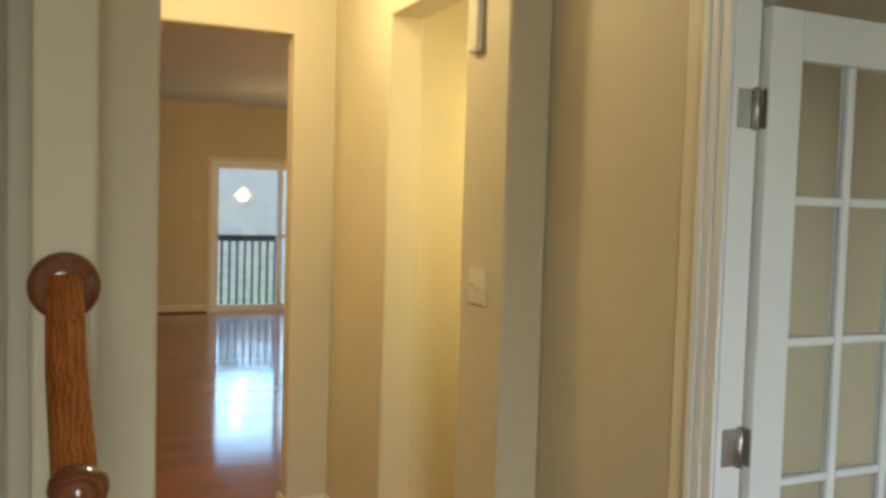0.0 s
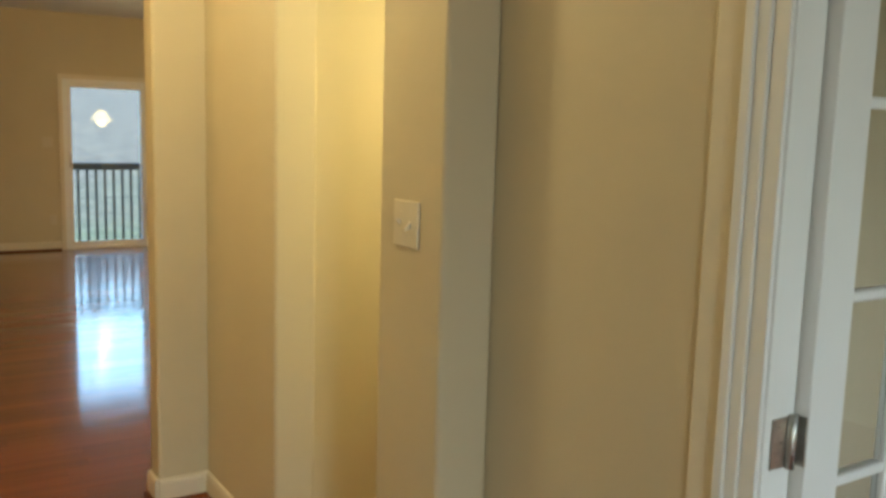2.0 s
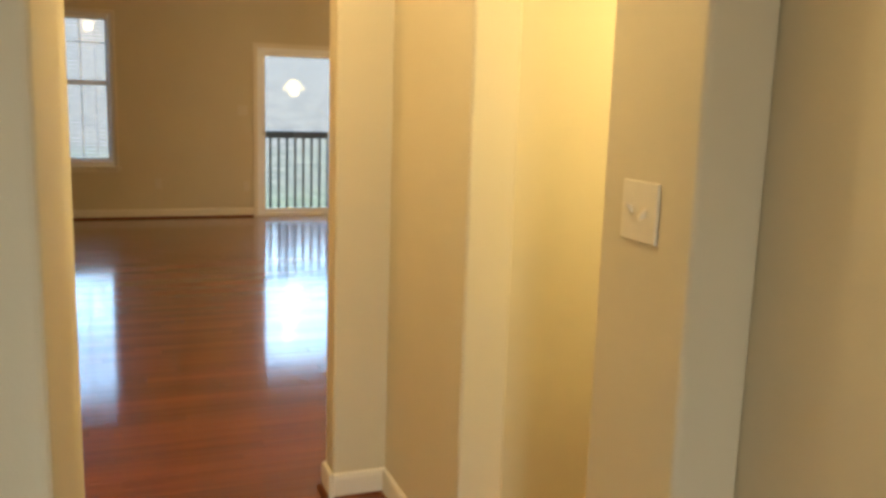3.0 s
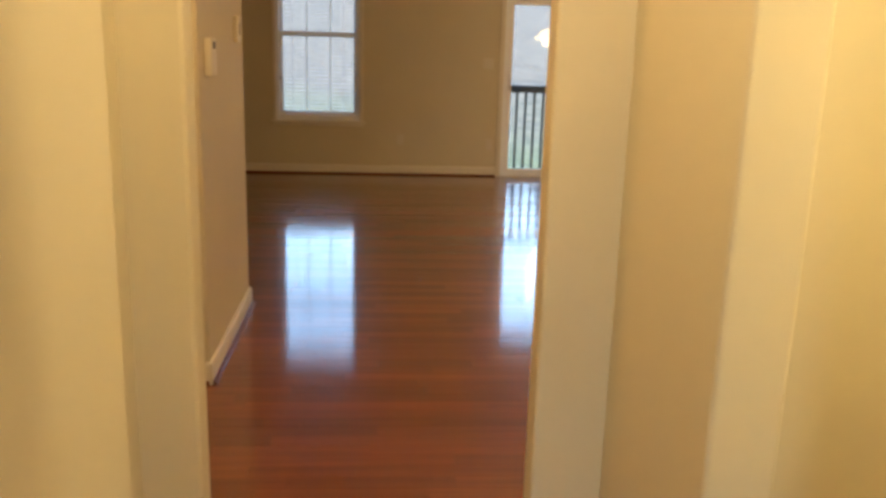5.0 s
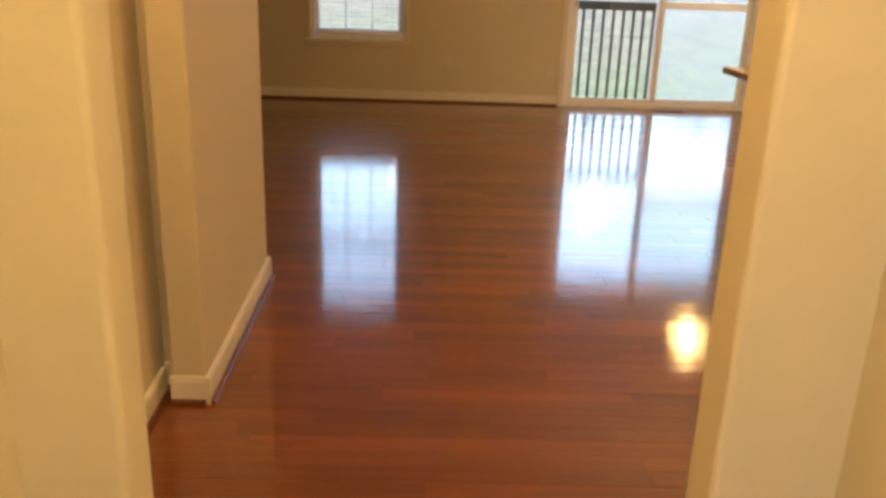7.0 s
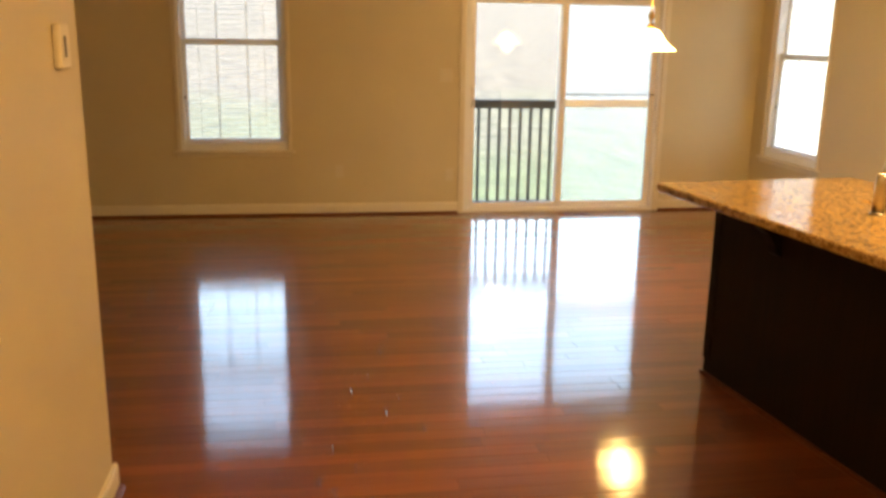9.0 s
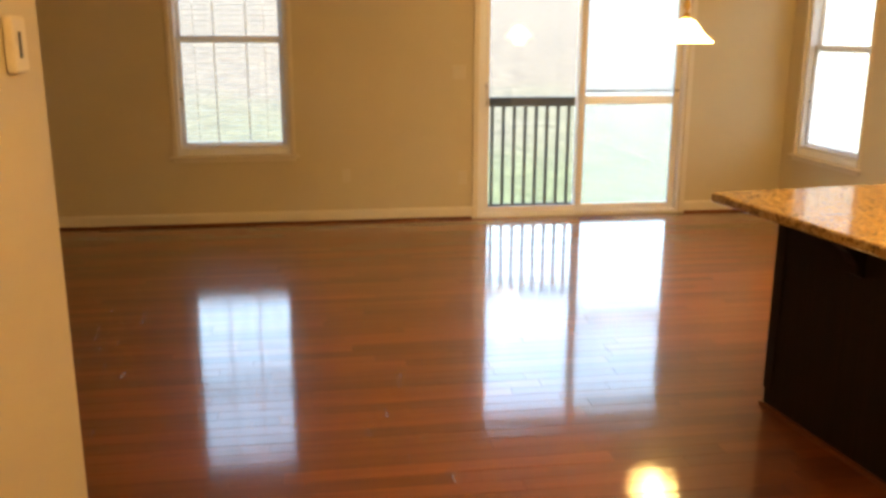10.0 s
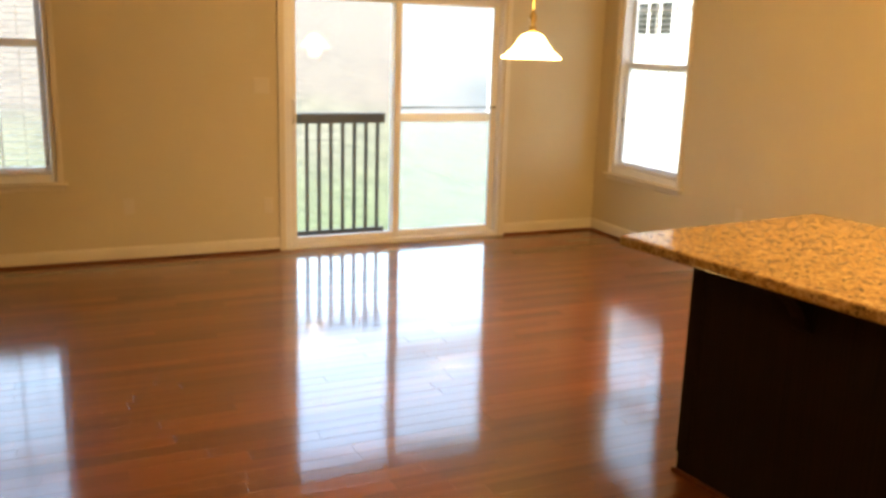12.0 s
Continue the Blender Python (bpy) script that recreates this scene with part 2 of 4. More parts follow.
def wall(name, axis, c0, c1, a0, a1, z0, z1, holes=(), mat=None, bevel=0.006, label=""):
    """A wall slab with openings right through it. axis: the way along which it runs."""
    us = sorted({a0, a1, *[h[0] for h in holes], *[h[1] for h in holes]})
    ws = sorted({z0, z1, *[h[2] for h in holes], *[h[3] for h in holes]})
    us = [u for u in us if a0 <= u <= a1]
    ws = [w for w in ws if z0 <= w <= z1]

    def solid(i, j):
        if not (0 <= i < len(us) - 1 and 0 <= j < len(ws) - 1):
            return False
        u, w = (us[i] + us[i + 1]) / 2, (ws[j] + ws[j + 1]) / 2
        return not any(h[0] < u < h[1] and h[2] < w < h[3] for h in holes)

    bm = bmesh.new()
    cache = {}

    def v(u, c, w):
        key = (round(u, 5), round(c, 5), round(w, 5))
        if key not in cache:
            cache[key] = bm.verts.new((u, c, w) if axis == "x" else (c, u, w))
        return cache[key]

    for i in range(len(us) - 1):
        for j in range(len(ws) - 1):
            if not solid(i, j):
                continue
            u0, u1, w0, w1 = us[i], us[i + 1], ws[j], ws[j + 1]
            for c in (c0, c1):
                bm.faces.new((v(u0, c, w0), v(u1, c, w0), v(u1, c, w1), v(u0, c, w1)))
            if not solid(i - 1, j):
                bm.faces.new((v(u0, c0, w0), v(u0, c1, w0), v(u0, c1, w1), v(u0, c0, w1)))
            if not solid(i + 1, j):
                bm.faces.new((v(u1, c0, w0), v(u1, c1, w0), v(u1, c1, w1), v(u1, c0, w1)))
            if not solid(i, j - 1):
                bm.faces.new((v(u0, c0, w0), v(u1, c0, w0), v(u1, c1, w0), v(u0, c1, w0)))
            if not solid(i, j + 1):
                bm.faces.new((v(u0, c0, w1), v(u1, c0, w1), v(u1, c1, w1), v(u0, c1, w1)))
    bmesh.ops.recalc_face_normals(bm, faces=bm.faces)
    if bevel:
        es = [e for e in bm.edges if len(e.link_faces) == 2 and e.calc_face_angle(0) > 1.0]
        bmesh.ops.bevel(bm, geom=es, offset=bevel, segments=3, affect="EDGES", profile=0.5)
    return tagged(part(name, bm, mat or WALL), label or "beige painted drywall wall", "wall", kind="structure")


# ---------------------------------------------------------------- plan
YF = 10.0            # inner face of the window wall
XR = 2.82            # inner face of the side wall with the second window
XL = -4.6            # far side of the living room, out of sight
CH = 2.74            # ceiling height
YH = 2.42            # hall side of the wall with the opening
HX0, HX1 = -1.828, -0.907   # that opening
HALL_L, HALL_R = -1.99, -0.707
YB, YE, YD = 0.70, 1.0, 1.705
FOY_R = -0.56
TH_X, TH_Y0, TH_Y1 = -2.10, 3.915, 5.10
WL = (-2.51, -1.585, 0.588, 2.285)   # window in the far wall
WR = (8.86, 9.765, 0.553, 2.27)       # window in the side wall
SL = (0.0, 1.865, 0.0, 2.0)          # sliding door

wall("wall_north", "x", YF, YF + 0.16, XL - 0.12, XR + 0.16, -0.3, CH + 0.3, [WL, SL], bevel=0.0)
wall("wall_east", "y", XR, XR + 0.16, 2.54, YF, -0.3, CH + 0.3, [WR], bevel=0.0)
wall("wall_west", "y", XL - 0.12, XL, 3.92, YF, -0.3, CH + 0.3, bevel=0.0)
wall("wall_living_south", "x", TH_Y0 + 0.10, TH_Y0 + 0.22, XL - 0.12, TH_X - 0.125, -0.3, CH + 0.3, bevel=0.0)
wall("wall_thermostat", "y", TH_X - 0.12, TH_X, TH_Y0, TH_Y1, 0, CH, bevel=0.01)
wall("wall_passage_west", "y", -2.42, -2.268, YH + 0.12, TH_Y0 + 0.095, 0, CH, bevel=0.0)
wall("wall_hall_opening", "x", YH, YH + 0.12, -2.42, XR, 0, CH, [(HX0, HX1, -0.01, 2.30)], bevel=0.012)
wall("wall_hall_east", "y", HALL_R, FOY_R, YB, YH + 0.05, 0, CH, [(YE, YD, -0.01, 2.28)], bevel=0.012)
wall("wall_hall_west", "y", HALL_L - 0.12, HALL_L, 1.42, YH, 0, CH, bevel=0.0)
wall("wall_stub_west", "x", 0.56, 1.42, -2.035, -1.71, 0, CH, bevel=0.012)
wall("wall_rail_end", "y", -1.978, -1.866, 0.10, 0.60, 0, CH, bevel=0.012)
wall("wall_stair_back", "x", 2.2, 2.32, -3.3, -2.10, 0, CH, bevel=0.0)
wall("wall_foyer_step", "x", YB, YB + 0.12, FOY_R + 0.12, 2.6, 0, CH, bevel=0.0)
wall("wall_foyer_east", "y", FOY_R, FOY_R + 0.12, -3.6, YB + 0.06, 0, CH, [(-1.55, -0.055, -0.01, 2.04)], bevel=0.0)
wall("wall_foyer_west", "y", -3.42, -3.30, -3.6, 2.32, 0, CH, bevel=0.0)
# both openings are unseen, cut to let daylight into foyer and study
wall("wall_foyer_south", "x", -3.72, -3.60, -3.42, 2.72, 0, CH, [(-2.45, -1.75, 0.3, 2.1), (0.4, 2.0, 0.75, 2.2)], bevel=0.0)
wall("wall_study_east", "y", 2.60, 2.72, -3.6, YB + 0.12, 0, CH, bevel=0.0)
wall("wall_closet_back", "y", 0.50, 0.62, YB + 0.12, 1.97, 0, CH, bevel=0.0)
wall("wall_closet_side", "x", 1.85, 1.97, FOY_R, 0.50, 0, CH, bevel=0.0)

for nm, x0, x1, y0, y1 in (("ceiling_living", XL - 0.12, XR, YH + 0.12, YF), ("ceiling_hall", -3.42, 2.72, -3.72, YH + 0.12)):
    tagged(part(nm, boxed(x0, x1, y0, y1, CH, CH + 0.1), CEIL), "flat white painted drywall ceiling", "ceiling", kind="structure")
tagged(part("ceiling_closet", boxed(FOY_R, 0.50, YB + 0.12, 1.85, 2.5, 2.6), CEIL), "flat white closet ceiling", "ceiling", kind="structure")


def base_run(p, q, nrm):
    """White baseboard with a stained shoe moulding, from p to q; nrm points into the room."""
    p, q, nn = Vector((*p, 0)), Vector((*q, 0)), Vector((*nrm, 0))
    up = Vector((0, 0, 1))

    def run(shape, mat, parent, nm):
        bm = bmesh.new()
        r = [[bm.verts.new(e + nn * u + up * w) for u, w in shape] for e in (p, q)]
        k = len(shape)
        for j in range(k):
            bm.faces.new((r[0][j], r[0][(j + 1) % k], r[1][(j + 1) % k], r[1][j]))
        bm.faces.new(r[0])
        bm.faces.new(r[1][::-1])
        return part(nm, bm, mat, parent)

    b = run([(0.001, 0.002), (0.015, 0.002), (0.015, 0.085), (0.011, 0.10), (0.001, 0.105)], SHADED_TRIM, None, "baseboard")
    tagged(b, "white painted baseboard along the floor, toned cream for the warm light", "baseboard", kind="structure")
    s = run([(0.0155, 0.001), (0.034, 0.001), (0.031, 0.012), (0.024, 0.018), (0.0155, 0.02)], SHOE, b, "shoe_moulding")
    s["label"] = "cherry-stained quarter-round shoe moulding"


for p, q, nrm in (
    ((XL, YF), (SL[0] - 0.048, YF), (0, -1)), ((SL[1] + 0.048, YF), (XR, YF), (0, -1)),
    ((XR, 6.2), (XR, YF), (-1, 0)), ((XL, TH_Y1), (XL, YF), (1, 0)),
    ((TH_X, TH_Y0 - 0.015), (TH_X, TH_Y1 + 0.015), (1, 0)), ((TH_X - 0.12, TH_Y0), (TH_X, TH_Y0), (0, -1)), ((-2.268, TH_Y0 + 0.10), (TH_X - 0.121, TH_Y0 + 0.10), (0, -1)),
    ((TH_X - 0.12, TH_Y1), (TH_X, TH_Y1), (0, 1)),
    ((HALL_L, YH), (HX0, YH), (0, -1)), ((HX1, YH), (HALL_R, YH), (0, -1)),
    ((HX1, YH), (HX1, YH + 0.12), (-1, 0)), ((HX0, YH), (HX0, YH + 0.12), (1, 0)),
    ((HALL_R, YD), (HALL_R, YH), (-1, 0)), ((HALL_R, YB), (HALL_R, YE), (-1, 0)),
    ((HALL_R, YB), (FOY_R, YB), (0, -1)), ((FOY_R, 0.079), (FOY_R, YB), (-1, 0)),
    ((HALL_L, 1.42), (HALL_L, YH), (1, 0)), ((-1.71, 0.56), (-1.71, 1.42), (1, 0)),
    ((-1.866, 0.56), (-1.71, 0.56), (0, -1)), ((0.50, YB + 0.12), (0.50, 1.85), (-1, 0)), ((FOY_R, 1.85), (0.50, 1.85), (0, -1)),
    ((-2.268, YH + 0.12), (-2.268, TH_Y0 + 0.06), (1, 0)), ((HX1, YH + 0.12), (XR, YH + 0.12), (0, 1)),
):
    base_run(p, q, nrm)

# floor bed under the planks
floor = tagged(part("floor", box(boxed(-3.42, XR, -3.72, YF, -0.10, -0.012), XL, -3.421, TH_Y0 - 0.12, YF, -0.10, -0.012), FLOORBED),
               "glossy reddish-brown cherry hardwood plank floor", "floor", kind="structure")

# ---------------------------------------------------------------- windows and the sliding door


def bar(name, mat, parent, x0, x1, y0, y1, z0, z1, bevel=0.003, label=""):
    return part(name, boxed(x0, x1, y0, y1, z0, z1, bevel), mat, parent, label)


def pane(parent, x0, x1, y0, y1, z0, z1):
    p = part("pane", boxed(x0, x1, y0, y1, z0, z1), GLASS, parent)
    p.visible_shadow = False
    return p


def sash_window(name, w, zmid, label):
    """A double-hung window of width w in local space: x along the wall, +y outwards, z from the floor; its left edge at x = 0."""
    a, b, z0, z1 = 0.0, w, 0.588, 2.285
    e = empty(name, label=label, category="window", kind="structure")
    cw = 0.032
    bar("casing", SHADED_TRIM, e, a - cw, a + 0.002, -0.012, 0.004, z0, z1 + cw)
    bar("casing", SHADED_TRIM, e, b - 0.002, b + cw, -0.012, 0.004, z0, z1 + cw)
    bar("casing", SHADED_TRIM, e, a + 0.003, b - 0.003, -0.012, 0.004, z1 - 0.002, z1 + cw)
    bar("window_sill", SHADED_TRIM, e, a - 0.062, b + 0.062, -0.035, 0.05, z0 - 0.022, z0 - 0.001, 0.006)
    bar("apron", SHADED_TRIM, e, a - 0.035, b + 0.035, -0.011, -0.001, z0 - 0.055, z0 - 0.023)
    t = 0.035
    bar("window_frame", VINYL, e, a + 0.001, a + t, 0.012, 0.15, z0, z1)
    bar("window_frame", VINYL, e, b - t, b - 0.001, 0.012, 0.15, z0, z1)
    bar("window_frame", VINYL, e, a + t + 0.001, b - t - 0.001, 0.012, 0.15, z1 - t, z1 - 0.001)
    bar("window_frame", VINYL, e, a + t + 0.001, b - t - 0.001, 0.012, 0.15, z0 + 0.001, z0 + 0.062)
    for nm, y0, y1, s0, s1 in (("lower_sash", 0.06, 0.09, z0 + 0.064, zmid + 0.028), ("upper_sash", 0.095, 0.125, zmid - 0.028, z1 - t - 0.001)):
        r = 0.038
        x0, x1 = a + t + 0.002, b - t - 0.002
        s = part(nm, boxed(x0, x0 + r, y0, y1, s0, s1, 0.003), VINYL, e)
        bar("stile", VINYL, s, x1 - r, x1, y0, y1, s0, s1)
        bar("rail", VINYL, s, x0 + r, x1 - r, y0, y1, s1 - r, s1)
        bar("rail", VINYL, s, x0 + r, x1 - r, y0, y1, s0, s0 + r)
        pane(s, x0 + r, x1 - r, (y0 + y1) / 2 - 0.003, (y0 + y1) / 2 + 0.003, s0 + r, s1 - r)
        for k in (1, 2):
            xm = x0 + r + (x1 - x0 - 2 * r) * k / 3
            bar("muntin", VINYL, s, xm - 0.005, xm + 0.005, (y0 + y1) / 2 + 0.004, (y0 + y1) / 2 + 0.010, s0 + r, s1 - r, 0)
        zm = s0 + (s1 - s0) * 0.62
        if nm == "upper_sash":
            bar("muntin", VINYL, s, x0 + r, x1 - r, (y0 + y1) / 2 + 0.0105, (y0 + y1) / 2 + 0.0145, zm - 0.006, zm + 0.006, 0)
        if nm == "lower_sash":
            bar("latch", DARKPLASTIC, s, x0 + 0.006, x0 + 0.02, y0 - 0.008, y0, 1.03, 1.06)
            bar("tilt_pull", DARKPLASTIC, s, x0 + 0.028, x0 + 0.036, y0 - 0.006, y0, 0.99, 1.01)
            bar("weather_strip", BLACKMETAL, s, x0 + r, x1 - r, y0 - 0.003, y0 - 0.0005, s0 + 0.002, s0 + 0.009, 0)
    return e


def blind(name, w, label):
    """Open venetian blind in the window's local space."""
    e = empty(name, label=label, category="window blind", group="window blinds")
    a, b, z0, z1 = 0.04, w - 0.04, 0.655, 2.245
    lpart("head_rail", boxed(a, b, 0.014, 0.05, z1 - 0.035, z1 - 0.001, 0.003), VINYL, e)
    lpart("bottom_rail", boxed(a, b, 0.018, 0.046, z0 + 0.001, z0 + 0.016, 0.003), VINYL, e)
    me = mesh_of("slat", boxed(a + 0.002, b - 0.002, 0.019, 0.044, -0.0008, 0.0008), VINYL)
    k, z = 0, z0 + 0.05
    while z < z1 - 0.05:
        sl = new("slat", me)
        sl.parent = e
        sl.location = (0, 0, z)
        z += 0.042
    for x in (0.2 * w, 0.8 * w):
        lpart("cord", boxed(x, x + 0.0025, 0.0165, 0.018, z0 + 0.016, z1 - 0.036), VINYL, e)
    return e


def lpart(name, bm, mat, parent, label="", smooth=False):
    ob = new(name, mesh_of(name, bm, mat, smooth))
    ob.parent = parent
    if label:
        ob["label"] = label
    return ob


wn = sash_window("window_1", WL[1] - WL[0], 1.525, "white vinyl double-hung window with thin grilles above a narrow sill")
wn.matrix_basis = pose(WL[0], YF, 0)
we = sash_window("window_2", WR[1] - WR[0], 1.50, "white vinyl double-hung window with thin grilles on the side wall")
we.matrix_basis = pose(XR, WR[1], -0.035, 0, 0, -90)

bl = blind("window_blind", WL[1] - WL[0], "open white venetian blind with thin level slats")
bl.matrix_basis = wn.matrix_basis.copy()
bl = blind("window_blind", WR[1] - WR[0], "open white venetian blind in the side window")
bl.matrix_basis = we.matrix_basis.copy()


def slider():
    e = empty("door_1", label="white vinyl sliding patio door with two tall glass panels", category="sliding door", kind="structure")
    x0, x1, zt = SL[0], SL[1], SL[3]
    cw = 0.046
    bar("casing", SHADED_TRIM, e, x0 - cw, x0 + 0.004, YF - 0.016, YF - 0.001, 0.001, zt + cw, 0.004)
    bar("casing", SHADED_TRIM, e, x1 - 0.004, x1 + cw, YF - 0.016, YF - 0.001, 0.001, zt + cw, 0.004)
    bar("casing", SHADED_TRIM, e, x0 + 0.005, x1 - 0.005, YF - 0.016, YF - 0.001, zt - 0.004, zt + cw, 0.004)
    t = 0.045
    bar("door_frame", VINYL, e, x0 + 0.002, x0 + t, YF + 0.001, YF + 0.14, 0.002, zt - 0.002)
    bar("door_frame", VINYL, e, x1 - 0.028, x1 - 0.002, YF + 0.001, YF + 0.14, 0.002, zt - 0.002)
    bar("door_frame", VINYL, e, x0 + t + 0.001, x1 - 0.029, YF + 0.001, YF + 0.14, zt - t, zt - 0.002)
    bar("door_sill", VINYL, e, x0 + t + 0.001, x1 - 0.029, YF + 0.001, YF + 0.14, 0.002, 0.035)
    for nm, a, b, y in (("sliding_panel", x0 + t, 0.955, YF + 0.025), ("fixed_panel", 0.885, x1 - 0.028, YF + 0.065)):
        r = 0.056
        s = part(nm, boxed(a + 0.001, a + r, y, y + 0.034, 0.036, zt - t - 0.001, 0.004), VINYL, e)
        bar("stile", VINYL, s, b - r, b - 0.001, y, y + 0.034, 0.036, zt - t - 0.001, 0.004)
        bar("rail", VINYL, s, a + r, b - r, y, y + 0.034, zt - t - r, zt - t - 0.001, 0.004)
        bar("rail", VINYL, s, a + r, b - r, y, y + 0.034, 0.036, 0.088, 0.004)
        pane(s, a + r, b - r, y + 0.012, y + 0.02, 0.088, zt - t - r)
        if nm == "sliding_panel":
            bm = sweep([(a + 0.03, y - 0.002, 1.16), (a + 0.03, y - 0.03, 1.14), (a + 0.03, y - 0.03, 1.0), (a + 0.03, y - 0.002, 0.98)], circle(0.007, 10))
            part("handle", bm, SATIN, s, "slim metal pull handle", True)
    a, b, y = 0.90, x1 - 0.028, YF + 0.108
    s = part("screen_door", boxed(a, a + 0.04, y, y + 0.018, 0.036, zt - t - 0.001, 0.003), VINYL, e, "sliding insect screen with a cream cross bar")
    bar("stile", VINYL, s, b - 0.04, b - 0.001, y, y + 0.018, 0.036, zt - t - 0.001)
    bar("cross_bar", TRIM, s, a + 0.04, b - 0.04, y, y + 0.018, 0.975, 1.045)
    bar("rail", VINYL, s, a + 0.04, b - 0.04, y, y + 0.018, 0.036, 0.08)
    bar("rail", VINYL, s, a + 0.04, b - 0.04, y, y + 0.018, zt - t - 0.05, zt - t - 0.001)
    for z0, z1 in ((0.08, 0.975), (1.045, zt - t - 0.05)):
        part("mesh", boxed(a + 0.04, b - 0.04, y + 0.008, y + 0.0095, z0, z1), SCREEN, s).visible_shadow = False
    bm = lathe([(0.006, 0.0), (0.007, 0.003), (0.007, 0.30), (0.0045, 0.303), (0.0045, 0.84), (0.008, 0.843), (0.008, 0.87)], 0.945, YF + 0.047, 1.095, 12, "x")
    part("security_bar", bm, BLACKMETAL, e, "thin dark metal bar across the fixed panel", True)
    return e


slider()

# ---------------------------------------------------------------- outdoors: deck, railing, ground, woods, house
deck = empty("balcony_deck", 0.9, 10.6, -0.12, "weathered wooden balcony deck outside the sliding door", "deck")
for k in range(6):
    y = 10.17 + k * 0.143
    part("board", boxed(-0.6, 2.5, y, y + 0.137, -0.15, -0.115, 0.004), DECKWOOD, deck)
for x in (-0.55, 2.40):
    part("post", boxed(x, x + 0.09, 10.92, 11.01, -3.1, -0.155, 0.004), DECKWOOD, deck)
part("beam", boxed(-0.6, 2.5, 10.17, 10.21, -0.35, -0.155, 0.004), DECKWOOD, deck)

rail = empty("balcony_railing", 0.9, 10.85, -0.115, "dark painted balcony railing with slim upright balusters", "railing")
part("top_rail", boxed(-0.5, 1.12, 10.815, 10.885, 0.90, 0.99, 0.01), BLACKMETAL, rail)
part("bottom_rail", boxed(-0.5, 1.12, 10.83, 10.87, -0.085, -0.045, 0.004), BLACKMETAL, rail)
for k in range(15):
    x = -0.47 + 0.108 * k + 0.0
    part("baluster", boxed(x, x + 0.028, 10.836, 10.864, -0.045, 0.905, 0.003), BLACKMETAL, rail)
for x in (-0.56,):
    part("post", boxed(x, x + 0.07, 10.815, 10.885, -0.114, 0.99, 0.004), BLACKMETAL, rail)


def hill(x, y):
    d = max(0.0, y - 16.0)
    s = min(1.0, d / 120.0)
    z = -3.1 + 13.0 * s * s * (3 - 2 * s) + 2.5 * min(1.0, d / 40.0)
    return z + 0.5 * noise.noise((x * 0.03, y * 0.03, 0)) * min(1.0, d / 20)


bm = bmesh.new()
xs = [-900, -400, -200, -120] + list(range(-80, 81, 8)) + [120, 200, 400, 900]
ys = [-900, -300, -100, -30, 0, 8, 12, 16, 20, 24, 28, 32, 36, 42, 50, 60, 70, 80, 92, 106, 120, 136, 160, 220, 400, 900]
grid = [[bm.verts.new((x, y, hill(x, y))) for y in ys] for x in xs]
for i in range(len(xs) - 1):
    for j in range(len(ys) - 1):
        bm.faces.new((grid[i][j], grid[i + 1][j], grid[i + 1][j + 1], grid[i][j + 1]))
tagged(part("ground", bm, GRASS, smooth=True), "green lawn rising into a pale dry grassy hillside", "ground", kind="structure")

rng = random.Random(4)


def clump(bm, x, y, z, r):
    vs = []
    for k in range(10):
        a = rng.uniform(0, 6.283)
        h = rng.uniform(-1, 1)
        q = r * rng.uniform(0.5, 1.1)
        vs.append((x + q * math.cos(a) * math.sqrt(1 - h * h * 0.8), y + q * math.sin(a), z + h * r * 0.9))
    for k in range(0, 9):
        p = [bm.verts.new(vs[j % 10]) for j in (k, k + 1, k + 4)]
        bm.faces.new(p)


bm = bmesh.new()
for k in range(700):
    x, y = rng.uniform(-110, 160), rng.uniform(126, 175)
    top = hill(x, y) + rng.uniform(5, 12)
    box(bm, x - 0.12, x + 0.12, y - 0.12, y + 0.12, hill(x, y) - 0.5, top)
    for j in range(5):
        clump(bm, x + rng.uniform(-2, 2), y + rng.uniform(-2, 2), top - rng.uniform(-1, 6), rng.uniform(1.2, 2.6))
tagged(part("distant_woods", bm, WOODS), "bare brown winter woods along the ridge of the hill", "woods", kind="stuff")

